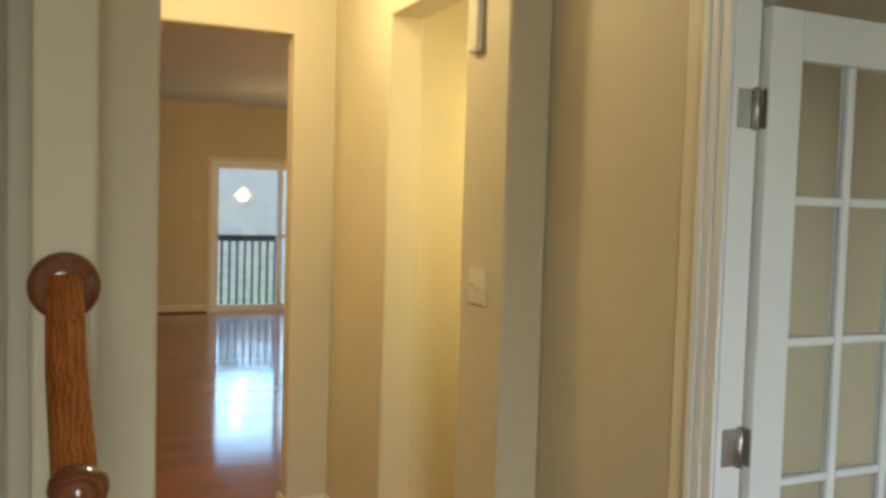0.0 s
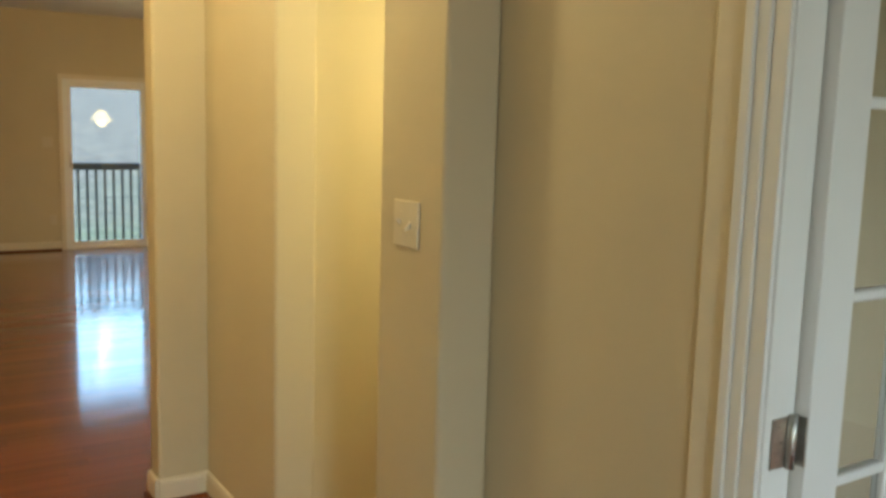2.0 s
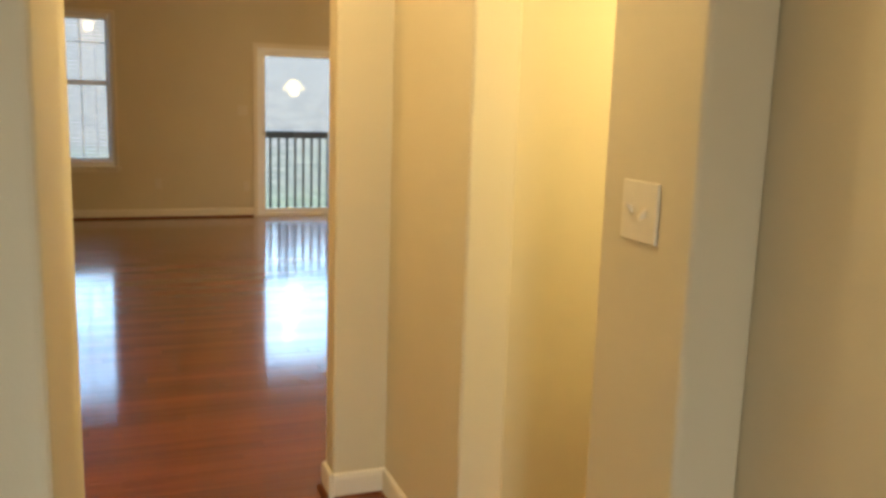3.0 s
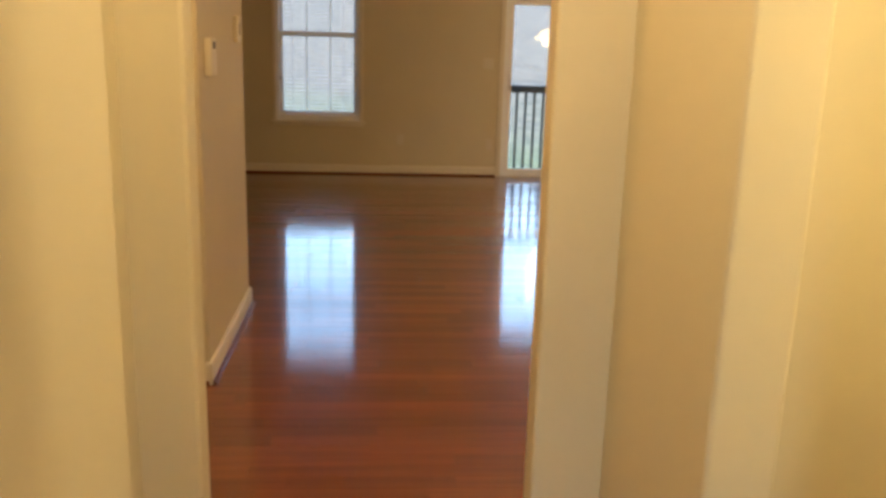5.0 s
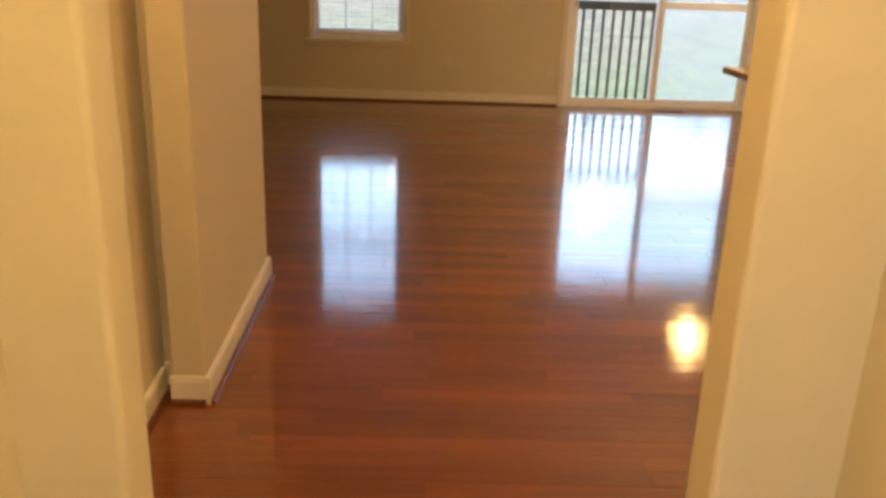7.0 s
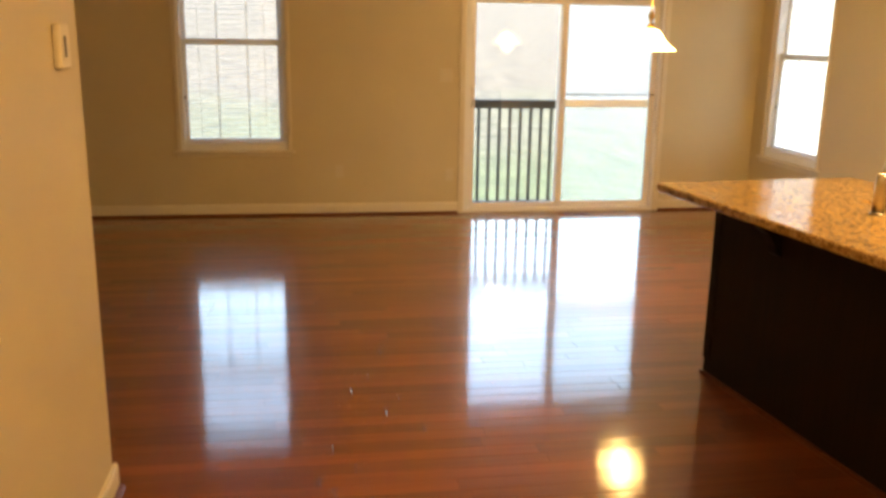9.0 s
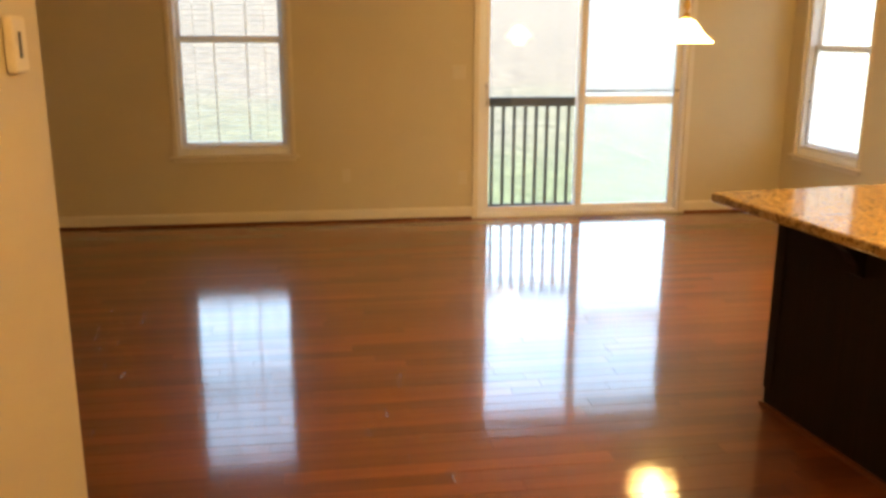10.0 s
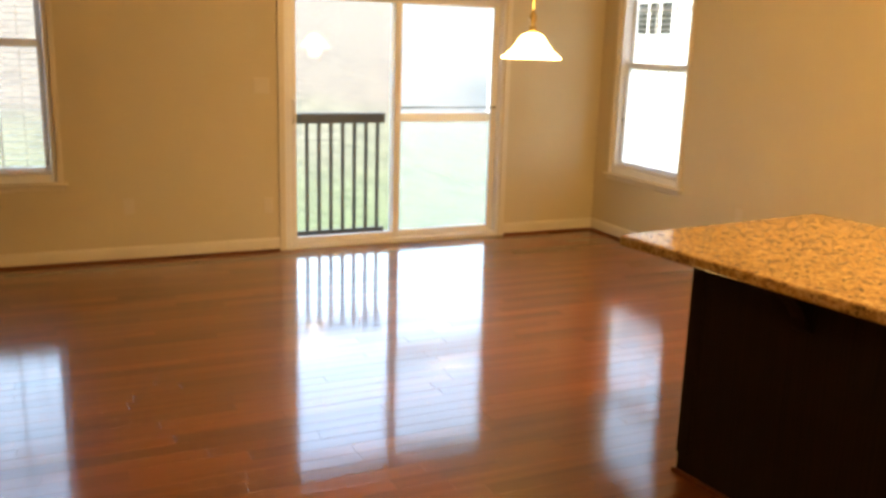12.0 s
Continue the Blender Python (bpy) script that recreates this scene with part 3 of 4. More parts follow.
def neighbour():
    e = empty("neighbour_house", 14, 24, -3.1, "cream lap-sided neighbouring house with a dark grey roof", "house")
    x0, x1, y0, y1, z1 = 13.5, 22.0, 15.5, 33.0, 5.3
    part("wall", boxed(x0, x1, y0, y1, -3.4, z1), SIDING, e)
    for k in range(52):
        z = -3.0 + 0.157 * k
        bm = bmesh.new()
        pts = [(x0 - 0.004, z), (x0 - 0.022, z), (x0 - 0.004, z + 0.155)]
        r = [[bm.verts.new((x, y, w)) for x, w in pts] for y in (y0, y1)]
        for j in range(3):
            bm.faces.new((r[0][j], r[0][(j + 1) % 3], r[1][(j + 1) % 3], r[1][j]))
        bm.faces.new(r[0])
        bm.faces.new(r[1][::-1])
        part("siding_board", bm, SIDING, e)
    for wy in (17.0, 22.5, 28.0):
        w = part("window", boxed(x0 - 0.03, x0 - 0.0225, wy, wy + 2.0, 2.05, 3.75), DARKPLASTIC, e, "dark window with white grilles")
        for a, b in ((wy - 0.1, wy), (wy + 2.0, wy + 2.1)):
            part("frame", boxed(x0 - 0.06, x0 - 0.023, a, b, 1.95, 3.85, 0.005), FENCEWHITE, w)
        for a, b in ((1.95, 2.05), (2.87, 2.95), (3.75, 3.85)):
            part("frame", boxed(x0 - 0.058, x0 - 0.023, wy, wy + 2.0, a, b, 0.005), FENCEWHITE, w)
        for k in range(1, 4):
            part("muntin", boxed(x0 - 0.05, x0 - 0.0305, wy + 0.5 * k - 0.03, wy + 0.5 * k + 0.03, 2.05, 3.75), FENCEWHITE, w)
    bm = bmesh.new()
    q = [(x0 - 0.5, z1), (x0 - 0.5, z1 + 0.18), ((x0 + x1) / 2, z1 + 3.6), (x1 + 0.5, z1 + 0.18), (x1 + 0.5, z1)]
    r = [[bm.verts.new((x, y, w)) for x, w in q] for y in (y0 - 0.4, y1 + 0.4)]
    for j in range(5):
        bm.faces.new((r[0][j], r[0][(j + 1) % 5], r[1][(j + 1) % 5], r[1][j]))
    bm.faces.new(r[0])
    bm.faces.new(r[1][::-1])
    part("roof", bm, SHINGLE, e)
    part("eave", boxed(x0 - 0.52, x0 - 0.502, y0 - 0.4, y1 + 0.4, z1 - 0.05, z1 + 0.18), FENCEWHITE, e)


neighbour()

# ---------------------------------------------------------------- kitchen island
IX, IY0, IY1 = 0.497, 3.30, 5.905
CX0, CX1, CY0, CY1 = 0.246, 1.345, 3.25, 6.05


def island():
    e = empty("kitchen_island", 0.9, 4.6, 0, "dark espresso wooden kitchen island with plain panels", "kitchen island")
    part("body", boxed(IX, 1.22, IY0, IY1, 0.001, 0.895, 0.003), ESPRESSO, e)
    for a, b in ((IY1 - 0.025, IY1 + 0.004), (4.55, 4.60)):
        part("panel_stile", boxed(IX - 0.006, IX - 0.0005, a - 0.03, b, 0.09, 0.893, 0.002), ESPRESSO, e)
    part("base_trim", boxed(IX - 0.014, IX - 0.0005, IY0, IY1 + 0.012, 0.001, 0.022, 0.003), SHOE, e)
    part("base_trim", boxed(IX, 1.22, IY1 + 0.0005, IY1 + 0.012, 0.001, 0.022, 0.003), SHOE, e)
    for y in (5.42, 4.25):
        bm = bmesh.new()
        prof = [(0.0, 0.893), (-0.17, 0.893), (-0.17, 0.868), (-0.12, 0.855), (-0.07, 0.82), (-0.035, 0.77), (-0.028, 0.735), (0.0, 0.72)]
        r = [[bm.verts.new((IX - 0.007 + u, yy, w)) for u, w in prof] for yy in (y - 0.03, y + 0.03)]
        k = len(prof)
        for j in range(k):
            bm.faces.new((r[0][j], r[0][(j + 1) % k], r[1][(j + 1) % k], r[1][j]))
        bm.faces.new(r[0])
        bm.faces.new(r[1][::-1])
        part("bracket", bm, ESPRESSO, e, "curved dark wooden support bracket")


island()

# countertop with a sink cut-out
SX0, SX1, SY0, SY1 = 0.90, 1.28, 4.75, 5.45
bm = bmesh.new()
us, vs_ = [CX0, SX0, SX1, CX1], [CY0, SY0, SY1, CY1]
cells = [(i, j) for i in range(3) for j in range(3) if (i, j) != (1, 1)]
vert = {}


def cv(x, y, z):
    k = (x, y, z)
    if k not in vert:
        vert[k] = bm.verts.new(k)
    return vert[k]


CZ0, CZ1 = 0.897, 0.937
for i, j in cells:
    for z in (CZ0, CZ1):
        bm.faces.new((cv(us[i], vs_[j], z), cv(us[i + 1], vs_[j], z), cv(us[i + 1], vs_[j + 1], z), cv(us[i], vs_[j + 1], z)))
    for di, dj, (p, q) in ((-1, 0, ((i, j), (i, j + 1))), (1, 0, ((i + 1, j), (i + 1, j + 1))), (0, -1, ((i, j), (i + 1, j))), (0, 1, ((i, j + 1), (i + 1, j + 1)))):
        if (i + di, j + dj) not in cells:
            a, b = (us[p[0]], vs_[p[1]]), (us[q[0]], vs_[q[1]])
            bm.faces.new((cv(*a, CZ0), cv(*b, CZ0), cv(*b, CZ1), cv(*a, CZ1)))
bmesh.ops.recalc_face_normals(bm, faces=bm.faces)
es = [e for e in bm.edges if len(e.link_faces) == 2 and e.calc_face_angle(0) > 1.0]
bmesh.ops.bevel(bm, geom=es, offset=0.011, segments=3, affect="EDGES", profile=0.5)
tagged(part("countertop", bm, GRANITE), "polished gold and brown speckled granite countertop on the island", "countertop")

sink = empty("kitchen_sink", 1.09, 5.1, 0.70, "undermount stainless steel sink in the granite top", "sink")
for nm, b6 in (("bowl_side", (SX0 - 0.006, SX0 - 0.001, SY0, SY1)), ("bowl_side", (SX1 + 0.001, SX1 + 0.006, SY0, SY1)),
               ("bowl_side", (SX0 - 0.006, SX1 + 0.006, SY0 - 0.006, SY0 - 0.001)), ("bowl_side", (SX0 - 0.006, SX1 + 0.006, SY1 + 0.001, SY1 + 0.006))):
    part(nm, boxed(*b6, 0.8955, 0.8968), STEEL, sink)
part("bowl_bottom", boxed(SX0 - 0.005, SX1 + 0.005, SY0 - 0.005, SY1 + 0.005, 0.8953, 0.8956), STEEL, sink)


def faucet():
    fx, fy, fz = 0.747, 5.174, CZ1
    e = empty("kitchen_faucet", fx, fy, fz, "brushed nickel single-lever kitchen faucet on the granite", "faucet")
    part("base_ring", lathe([(0.03, 0.0005), (0.031, 0.006), (0.026, 0.011)], fx, fy, fz, 24), STEEL, e, smooth=True)
    part("body", lathe([(0.024, 0.0115), (0.024, 0.09), (0.026, 0.12), (0.024, 0.15), (0.018, 0.165)], fx, fy, fz, 24), STEEL, e, smooth=True)
    arc = [(fx + 0.015 + 0.20 * s, fy - 0.02 * s, fz + 0.075 + 0.11 * math.sin(s * 2.3)) for s in [k / 12 for k in range(13)]]
    part("spout", sweep(arc, circle(0.014, 12)), STEEL, e, smooth=True)
    lev = [(fx, fy, fz + 0.16), (fx + 0.012, fy, fz + 0.20), (fx + 0.05, fy, fz + 0.25), (fx + 0.11, fy, fz + 0.285)]
    part("lever", sweep(lev, [(0.012, -0.004), (0.012, 0.004), (-0.012, 0.004), (-0.012, -0.004)]), STEEL, e, smooth=True)


faucet()

# the island stands slightly askew to the walls
askew = Matrix.Translation((CX0, CY1, 0)) @ Matrix.Rotation(radians(6.3), 4, "Z") @ Matrix.Translation((-CX0, -CY1, 0))
for ob in [o for o in scene.objects if o.parent is None and o.name in ("kitchen_island", "countertop", "kitchen_sink", "kitchen_faucet")]:
    ob.matrix_basis = askew @ ob.matrix_basis

# ---------------------------------------------------------------- lamps


def point_light(name, x, y, z, watts, col, radius):
    d = bpy.data.lights.new(name, "POINT")
    d.energy, d.color, d.shadow_soft_size = watts, col, radius
    o = new(name, d)
    o.location = (x, y, z)
    return o


def pendant():
    px, py, rz = 0.875, 7.85, 1.53
    e = empty("pendant_lamp", px, py, CH, "brass pendant lamp with a lit flared frosted glass shade", "pendant lamp")
    prof = [(0.168, 0.0), (0.170, 0.004), (0.148, 0.020), (0.120, 0.044), (0.094, 0.076), (0.074, 0.106), (0.058, 0.126), (0.034, 0.136), (0.022, 0.138),
            (0.022, 0.133), (0.033, 0.131), (0.055, 0.121), (0.070, 0.102), (0.090, 0.072), (0.116, 0.041), (0.144, 0.018), (0.165, 0.002)]
    bm = bmesh.new()
    steps, rings = 40, []
    for r, h in prof:
        rings.append([bm.verts.new((px + r * math.cos(6.28319 * k / steps), py + r * math.sin(6.28319 * k / steps), rz + h)) for k in range(steps)])
    rings.append(rings[0])
    for a, b in zip(rings, rings[1:]):
        for k in range(steps):
            bm.faces.new((a[k], a[(k + 1) % steps], b[(k + 1) % steps], b[k]))
    sh = part("shade", bm, SHADE, e, "glowing frosted glass shade", True)
    sh.visible_shadow = False
    part("socket_cup", lathe([(0.018, 0.1375), (0.024, 0.142), (0.022, 0.165), (0.012, 0.178)], px, py, rz), BRASS, e, smooth=True)
    part("knob", lathe([(0.008, 0.1785), (0.010, 0.19), (0.021, 0.215), (0.022, 0.225), (0.014, 0.245), (0.006, 0.26)], px, py, rz), BRASS, e, smooth=True)
    part("rod", lathe([(0.005, 0.2605), (0.005, CH - rz - 0.026)], px, py, rz, 12), BRASS, e, smooth=True)
    part("canopy", lathe([(0.012, CH - rz - 0.0255), (0.05, CH - rz - 0.018), (0.062, CH - rz - 0.001)], px, py, rz), BRASS, e, smooth=True)
    part("bulb", lathe([(0.010, 0.13), (0.014, 0.11), (0.028, 0.075), (0.03, 0.055), (0.02, 0.032), (0.004, 0.024)], px, py, rz, 20), BULB, e, smooth=True)
    point_light("pendant_light", px, py, rz - 0.02, PENDANT_W, AMBER, 0.07)


pendant()


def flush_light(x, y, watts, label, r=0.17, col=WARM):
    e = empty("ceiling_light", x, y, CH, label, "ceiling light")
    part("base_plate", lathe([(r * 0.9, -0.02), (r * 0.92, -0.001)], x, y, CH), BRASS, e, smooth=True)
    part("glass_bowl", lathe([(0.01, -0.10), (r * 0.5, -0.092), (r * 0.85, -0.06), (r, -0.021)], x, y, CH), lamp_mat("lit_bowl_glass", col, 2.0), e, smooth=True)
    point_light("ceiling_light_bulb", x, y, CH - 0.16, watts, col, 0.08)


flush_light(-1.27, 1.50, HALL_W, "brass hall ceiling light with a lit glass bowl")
# unseen lamp, added to warm the thermostat wall's end face and nearby floor
flush_light(-1.95, 2.98, 1.7, "unseen passage ceiling light added to warm the wall end, brass with a glass bowl", 0.15, AMBER)
# no kitchen fixture is in view; this one is added for warm fill
flush_light(1.35, 5.1, KITCHEN_W, "unseen kitchen ceiling light added for warm fill, brass with a lit glass bowl", 0.2, AMBER)

# unseen fill lamp, added to brighten the inside of the side closet
sc = empty("closet_fill_lamp", 0.15, YB + 0.12, 2.0, "unseen fill lamp added in the side closet, brass with a cup shade", "wall lamp")
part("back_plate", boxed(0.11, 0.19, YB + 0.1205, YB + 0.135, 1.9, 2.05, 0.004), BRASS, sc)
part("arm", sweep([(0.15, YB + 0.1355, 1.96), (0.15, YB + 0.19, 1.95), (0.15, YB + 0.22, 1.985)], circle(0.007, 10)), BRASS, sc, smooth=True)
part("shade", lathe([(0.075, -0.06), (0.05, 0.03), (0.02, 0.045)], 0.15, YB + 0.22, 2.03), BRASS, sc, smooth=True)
point_light("closet_fill_light", 0.15, YB + 0.22, 1.93, CLOSET_FILL_W, (1.0, 0.76, 0.36), 0.04)

# area lamp added as daylight for the foyer, in an unseen opening
FD = bpy.data.lights.new("foyer_daylight_fill", "AREA")
FD.shape, FD.size, FD.size_y, FD.energy, FD.color = "RECTANGLE", 0.66, 1.7, FOYER_FILL_W, (1.0, 0.97, 0.92)
fd = new("foyer_daylight_fill", FD)
fd.matrix_world = look((-2.1, -3.64, 1.2), (-1.9, 0, 1.2))

# ---------------------------------------------------------------- foyer: glazed door, rail, newel


def french_door():
    trim = empty("door_casing", FOY_R, -0.02, 0, "white painted casing and jamb of the study doorway", "door frame", kind="structure")
    x0 = FOY_R
    part("jamb", boxed(x0 - 0.001, x0 + 0.075, -0.073, -0.0555, 0.001, 2.02, 0.003), TRIM, trim)
    part("jamb", boxed(x0 - 0.001, x0 + 0.121, -1.5495, -1.532, 0.001, 2.02, 0.003), TRIM, trim)
    part("jamb", boxed(x0 - 0.001, x0 + 0.121, -1.549, -0.056, 2.0205, 2.039, 0.003), TRIM, trim)
    for a, b, d in ((-0.069, -0.036, 0.011), (-0.0355, -0.010, 0.016), (-0.0095, 0.012, 0.021)):
        part("casing_moulding", boxed(x0 - d, x0 - 0.001, a, b, 0.001, 2.13 + (b - 0.01), 0.003), TRIM, trim)
    # thin strip, paler than the wall, next to the casing
    part("pale_band", boxed(x0 - 0.008, x0 - 0.001, 0.0125, 0.078, 0.001, 2.18, 0.003), PLATE, trim, "narrow ivory band beside the casing")
    for a, b, d in ((2.030, 2.072, 0.011), (2.0725, 2.106, 0.016), (2.1065, 2.124, 0.020)):
        part("casing_moulding", boxed(x0 - d, x0 - 0.001, -1.6, -0.070, a, b, 0.003), TRIM, trim)

    hx, hy = -0.478, -0.097       # hinge edge of the door
    e = empty("french_door", hx, hy, 0, "open white french door with many glass panes and nickel hinges", "glass door")
    W, T, Z0, Z1 = 0.71, 0.035, 0.012, 2.005
    gx0, gx1, gz0, gz1 = 0.098, 0.612, 0.256, 1.892
    ya, yb = 0.0, T

    def b(nm, a0, a1, z0, z1, yy0=ya, yy1=yb, mat=TRIM, bev=0.003):
        return part(nm, boxed(hx + a0, hx + a1, hy + yy0, hy + yy1, z0, z1, bev), mat, e)

    b("stile", 0.0, gx0, Z0, Z1)
    b("stile", gx1, W, Z0, Z1)
    b("top_rail", gx0 + 0.0005, gx1 - 0.0005, gz1, Z1)
    b("bottom_rail", gx0 + 0.0005, gx1 - 0.0005, Z0, gz0)
    cols, rows = 3, 5
    mw = 0.026
    pw = (gx1 - gx0 - (cols - 1) * mw) / cols
    mh = 0.021
    ph = (gz1 - gz0 - (rows - 1) * mh) / rows
    for c in range(1, cols):
        a = gx0 + c * pw + (c - 1) * mw
        b("muntin", a, a + mw, gz0 + 0.0005, gz1 - 0.0005, 0.003, T - 0.003, bev=0.006)
    for r in range(1, rows):
        z = gz0 + r * ph + (r - 1) * mh
        for c in range(cols):
            a = gx0 + c * (pw + mw)
            b("muntin", a + 0.0005, a + pw - 0.0005, z, z + mh, 0.003, T - 0.003, bev=0.006)
    for c in range(cols):
        for r in range(rows):
            a, z = gx0 + c * (pw + mw), gz0 + r * (ph + mh)
            p = b("pane", a, a + pw, z, z + ph, T / 2 - 0.002, T / 2 + 0.002, GLASS, 0)
            p.visible_shadow = False
    for z in (1.775, 1.0, 0.25):
        kx, ky = hx - 0.021, hy + 0.0155
        h = part("hinge", lathe([(0.004, -0.048), (0.0075, -0.0465), (0.0075, 0.0465), (0.004, 0.048)], kx, ky, z, 14), SATIN, e, "satin nickel butt hinge", True)
        part("leaf", boxed(kx - 0.046, kx - 0.004, -0.0765, -0.0735, z - 0.044, z + 0.044, 0.0012), SATIN, h)
        part("leaf", boxed(hx - 0.0035, hx - 0.0005, hy + 0.001, hy + 0.034, z - 0.044, z + 0.044, 0.0012), SATIN, h)
        for dz in (-0.03, 0.0, 0.03):
            part("screw", lathe([(0.004, -0.0005), (0.004, 0.001)], kx - 0.026 + 0.008 * (dz == 0), -0.0772, z + dz, 10, "y"), SATIN, h)


french_door()


def stair_rail():
    rx, ry, rz = -1.922, 0.10, 1.375
    e = empty("stair_handrail", rx, ry, rz, "golden oak handrail with a round wall rosette", "handrail")
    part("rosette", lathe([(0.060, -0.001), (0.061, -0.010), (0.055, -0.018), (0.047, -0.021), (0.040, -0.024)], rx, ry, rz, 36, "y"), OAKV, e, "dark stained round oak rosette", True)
    sh = [(-0.024, -0.028), (0.024, -0.028), (0.026, -0.012), (0.031, 0.004), (0.029, 0.018), (0.018, 0.028), (0.0, 0.031), (-0.018, 0.028), (-0.029, 0.018), (-0.031, 0.004), (-0.026, -0.012)]
    part("rail", sweep([(rx, ry - 0.0245, rz), (rx, -0.10, rz - 0.115), (rx + 0.008, -0.292, rz - 0.238)], sh), OAK, e)
    nx, ny, z = rx + 0.012, -0.315, 1.165
    n = empty("newel_post", nx, ny, 0, "turned golden oak newel post with a round cap", "newel post")
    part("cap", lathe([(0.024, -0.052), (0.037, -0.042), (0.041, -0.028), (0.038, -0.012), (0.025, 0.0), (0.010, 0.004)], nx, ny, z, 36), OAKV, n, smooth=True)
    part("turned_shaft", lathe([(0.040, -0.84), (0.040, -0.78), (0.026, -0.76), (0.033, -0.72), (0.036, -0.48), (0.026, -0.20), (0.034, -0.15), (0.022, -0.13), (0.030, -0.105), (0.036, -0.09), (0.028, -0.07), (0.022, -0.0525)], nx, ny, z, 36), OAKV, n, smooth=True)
    part("foot", boxed(nx - 0.04, nx + 0.04, ny - 0.04, ny + 0.04, 0.001, 0.3245, 0.004), OAK, n)


stair_rail()

# ---------------------------------------------------------------- small wall fittings


def on_wall(name, x, y, z, turn, label, category, group=""):
    """Local space of a wall fitting: x along the wall, -y out of it."""
    e = empty(name, 0, 0, 0, label, category, group)
    e.matrix_basis = pose(x, y, z, 0, 0, turn)
    return e


sw = on_wall("light_switch", HALL_R - 0.0005, 0.858, 1.280, -90, "ivory double toggle light switch plate on the beige wall", "light switch")
pl = lpart("plate", boxed(-0.058, 0.058, -0.006, 0, -0.057, 0.057, 0.0025), PLATE, sw)
for x, up in ((-0.023, 1), (0.023, -1)):
    bm = bmesh.new()
    vs2 = [bm.verts.new(v) for v in ((x - 0.004, -0.0065, -0.008), (x + 0.004, -0.0065, -0.008), (x + 0.004, -0.0065, 0.008), (x - 0.004, -0.0065, 0.008),
                                     (x - 0.003, -0.021, up * 0.012 - 0.003), (x + 0.003, -0.021, up * 0.012 - 0.003), (x + 0.003, -0.021, up * 0.012 + 0.003), (x - 0.003, -0.021, up * 0.012 + 0.003))]
    for q in ((0, 1, 2, 3), (4, 7, 6, 5), (0, 4, 5, 1), (1, 5, 6, 2), (2, 6, 7, 3), (3, 7, 4, 0)):
        bm.faces.new([vs2[i] for i in q])
    lpart("toggle", bm, PLATE, sw)
    for z in (-0.03, 0.03):
        lpart("screw", lathe([(0.0035, -0.0061), (0.0035, -0.0068)], x, 0, z, 10, "y"), PLATE, sw)

ch = on_wall("door_chime", HALL_R - 0.0005, 0.910, 2.13, -90, "white plastic door chime box high on the wall", "door chime")
lpart("cover", boxed(-0.036, 0.036, -0.024, 0, -0.112, 0.11, 0.009, 3), PLATE, ch)
lpart("grille_edge", boxed(-0.030, 0.030, -0.0258, -0.0242, -0.095, -0.088, 0), TRIM, ch)

th = on_wall("thermostat", TH_X + 0.0005, 4.105, 1.435, 90, "ivory programmable thermostat with a small dark display", "thermostat")
lpart("body", boxed(-0.058, 0.058, -0.030, 0, -0.08, 0.08, 0.006), PLATE, th)
lpart("display", boxed(-0.02, 0.03, -0.0322, -0.0305, 0.035, 0.065, 0), DARKPLASTIC, th, "small dark display")
lpart("cover_flap", boxed(-0.048, 0.048, -0.0325, -0.0305, -0.072, 0.02, 0.0008), PLATE, th)
ap = on_wall("alarm_keypad", TH_X + 0.0005, 4.86, 1.555, 90, "small ivory wall keypad beside the thermostat", "keypad")
lpart("body", boxed(-0.05, 0.05, -0.024, 0, -0.065, 0.065, 0.008), PLATE, ap)
lpart("button_row", boxed(-0.02, 0.0, -0.0255, -0.0245, -0.03, 0.03, 0), DARKPLASTIC, ap)


def outlet(x, y, z, turn):
    e = on_wall("wall_outlet", x, y, z, turn, "beige duplex power outlet low on the wall", "power outlet", "outlets")
    lpart("plate", boxed(-0.035, 0.035, -0.005, 0, -0.057, 0.057, 0.002), BEIGEPLATE, e)
    for zz in (-0.02, 0.02):
        lpart("socket", boxed(-0.016, 0.016, -0.0065, -0.0055, zz - 0.013, zz + 0.013, 0), BEIGEPLATE, e)


outlet(-1.134, YF - 0.0005, 0.40, 0)
outlet(-0.13, YF - 0.0005, 0.36, 0)
outlet(XR - 0.0005, 8.17, 0.455, -90)
s3 = on_wall("light_switch", -0.17, YF - 0.0005, 1.26, 0, "beige single switch plate beside the sliding door", "light switch")
lpart("plate", boxed(-0.058, 0.058, -0.005, 0, -0.057, 0.057, 0.002), BEIGEPLATE, s3)
lpart("toggle", boxed(-0.005, 0.005, -0.016, -0.0055, 0.0, 0.014, 0.001), BEIGEPLATE, s3)

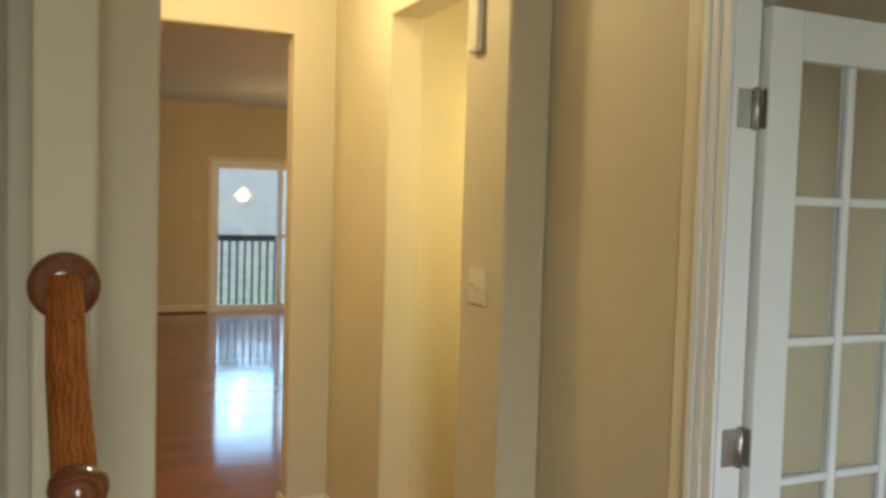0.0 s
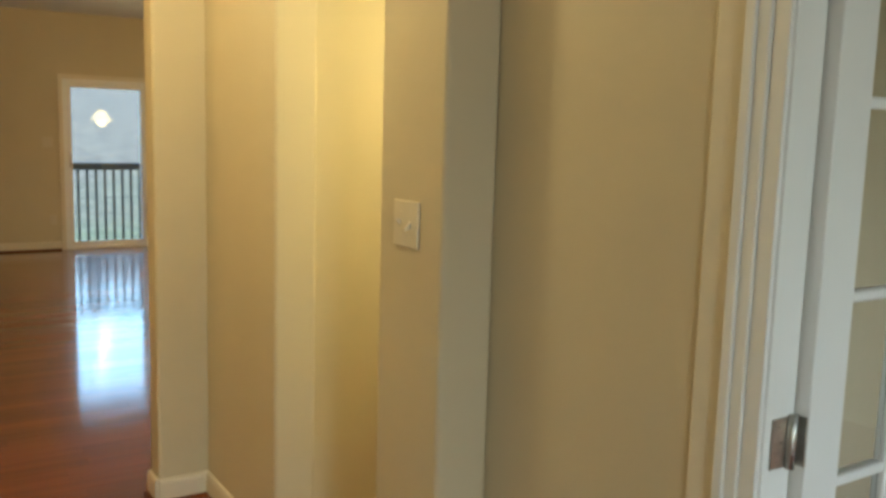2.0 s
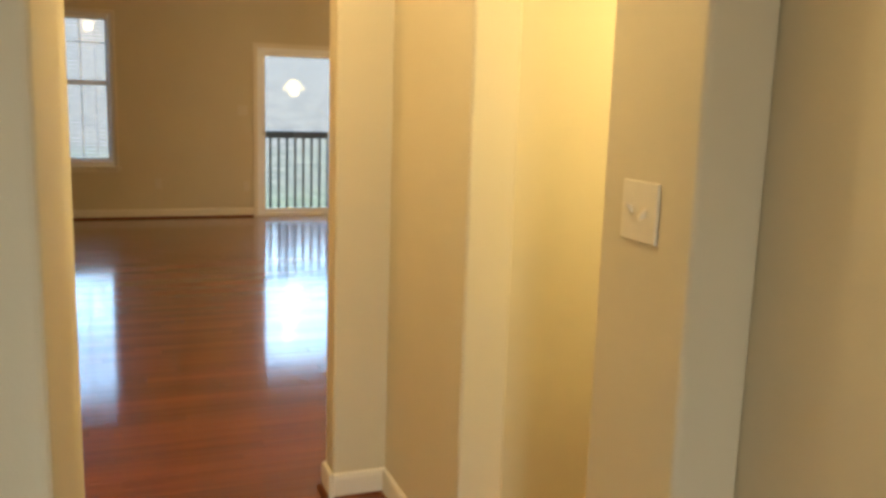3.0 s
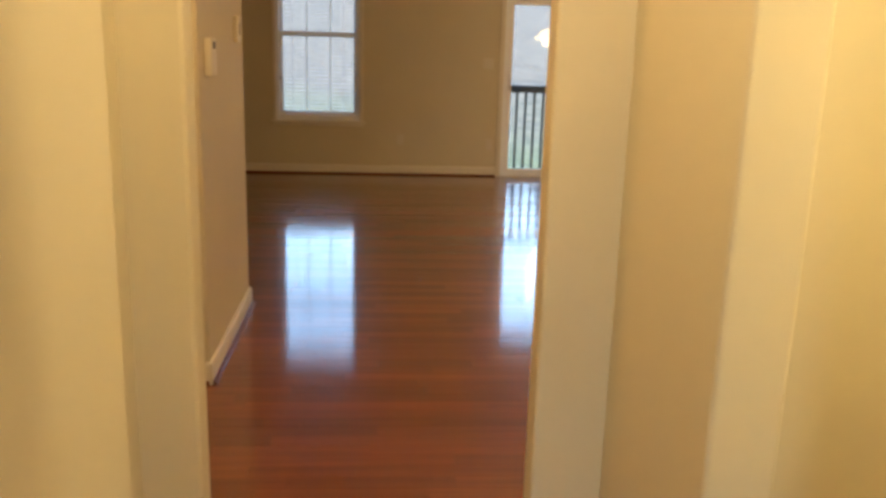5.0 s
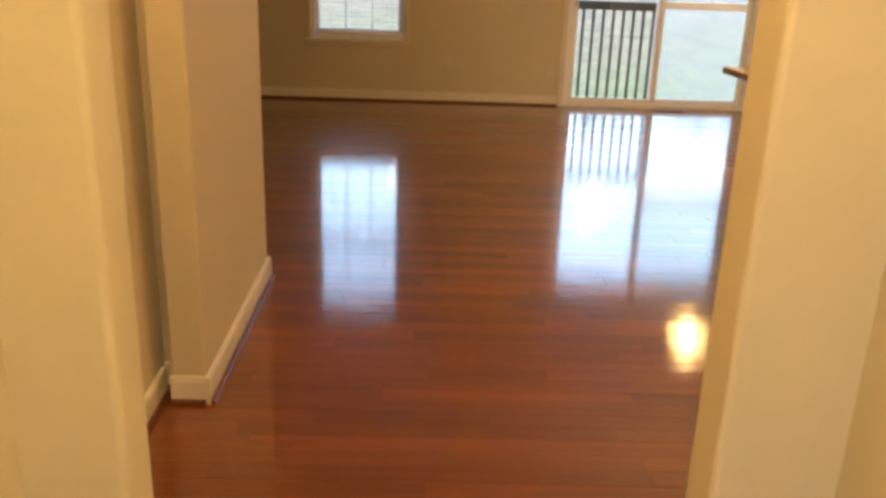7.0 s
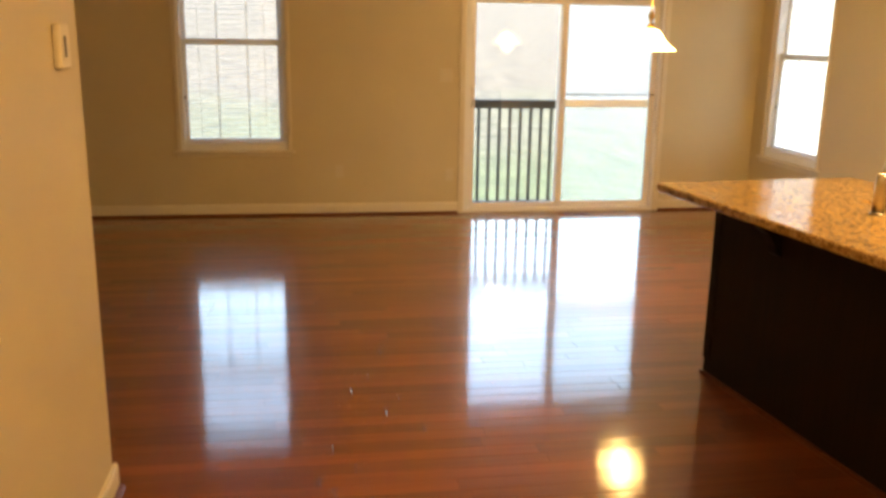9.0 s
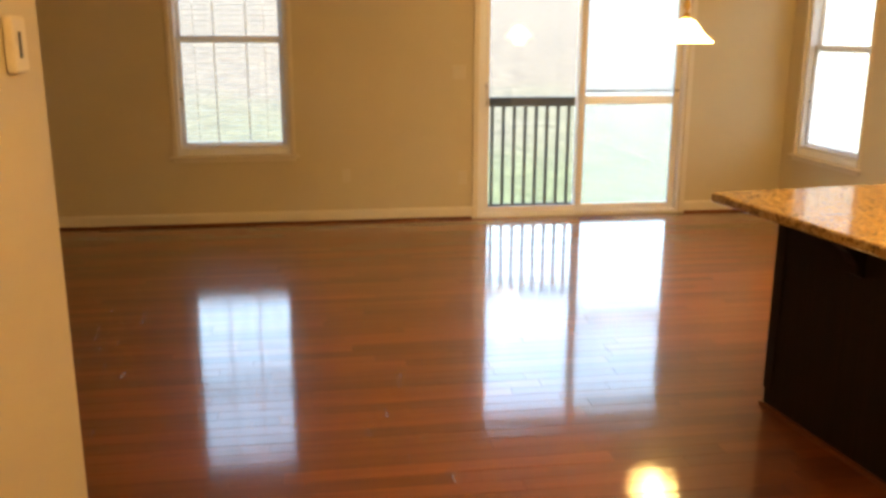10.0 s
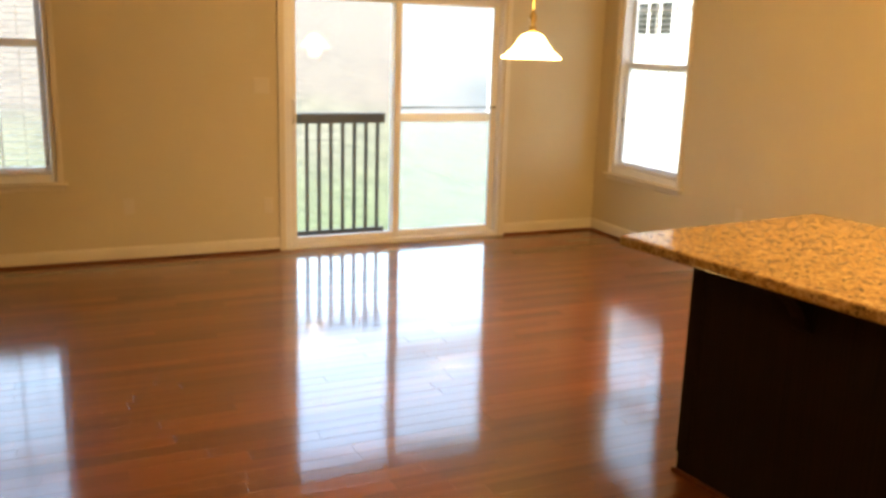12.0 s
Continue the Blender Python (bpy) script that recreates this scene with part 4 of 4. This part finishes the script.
vent = empty("floor_vent", 1.05, 9.86, 0, "brown metal floor register near the sliding door", "floor vent")
part("frame", boxed(0.90, 1.20, 9.81, 9.91, 0.0005, 0.005, 0.0015), SHOE, vent)
for k in range(9):
    part("slat", boxed(0.915 + k * 0.031, 0.935 + k * 0.031, 9.825, 9.895, 0.0052, 0.0075, 0), SHOE, vent)

# ---------------------------------------------------------------- floor planks, across the walk
PW, GAP, TOP = 0.0826, 0.0006, 0.0
prng = random.Random(11)


def plank_bm(bm, x0, x1, y0, dz, tip):
    a, b, c, d = x0 + GAP / 2, x1 - GAP / 2, y0 + GAP / 2, y0 + PW - GAP / 2
    e = 0.0009
    z0, z1, z2 = -0.0119, TOP - 0.0004 + dz, TOP + dz
    low = [bm.verts.new(v) for v in ((a, c, z0), (b, c, z0), (b, d, z0), (a, d, z0))]
    mid = [bm.verts.new(v) for v in ((a, c, z1), (b, c, z1), (b, d, z1 - tip), (a, d, z1 - tip))]
    top = [bm.verts.new(v) for v in ((a + e, c + e, z2), (b - e, c + e, z2), (b - e, d - e, z2 - tip), (a + e, d - e, z2 - tip))]
    for lo, hi in ((low, mid), (mid, top)):
        for j in range(4):
            bm.faces.new((lo[j], lo[(j + 1) % 4], hi[(j + 1) % 4], hi[j]))
    bm.faces.new(top)


rest = bmesh.new()
n_part = 0
rows_n = int((YF + 3.6) / PW)
for r in range(rows_n):
    y0 = YF - 0.004 - (r + 1) * PW
    xa, xb = (-3.3, 2.6) if y0 < 2.4 else (-2.42, XR) if y0 < TH_Y0 - 0.1 else (XL, XR)
    x = xa - prng.uniform(0, 0.9)
    while x < xb:
        ln = prng.choice((0.45, 0.6, 0.75, 0.9, 1.05, 1.25))
        x0, x1 = max(x, xa), min(x + ln, xb)
        x += ln
        if x1 - x0 < 0.03:
            continue
        dz, tip = prng.uniform(-0.00035, -0.0001), prng.gauss(0.0, 0.00012)
        if 2.9 < y0 < 6.4 and -2.1 < (x0 + x1) / 2 < 0.5 and n_part < 300:
            bm = bmesh.new()
            plank_bm(bm, x0, x1, y0, dz, tip)
            part("plank", bm, FLOORWOOD, floor)
            n_part += 1
        else:
            plank_bm(rest, x0, x1, y0, dz, tip)
far = part("planking", rest, FLOORWOOD, floor)
far["kind"] = "stuff"
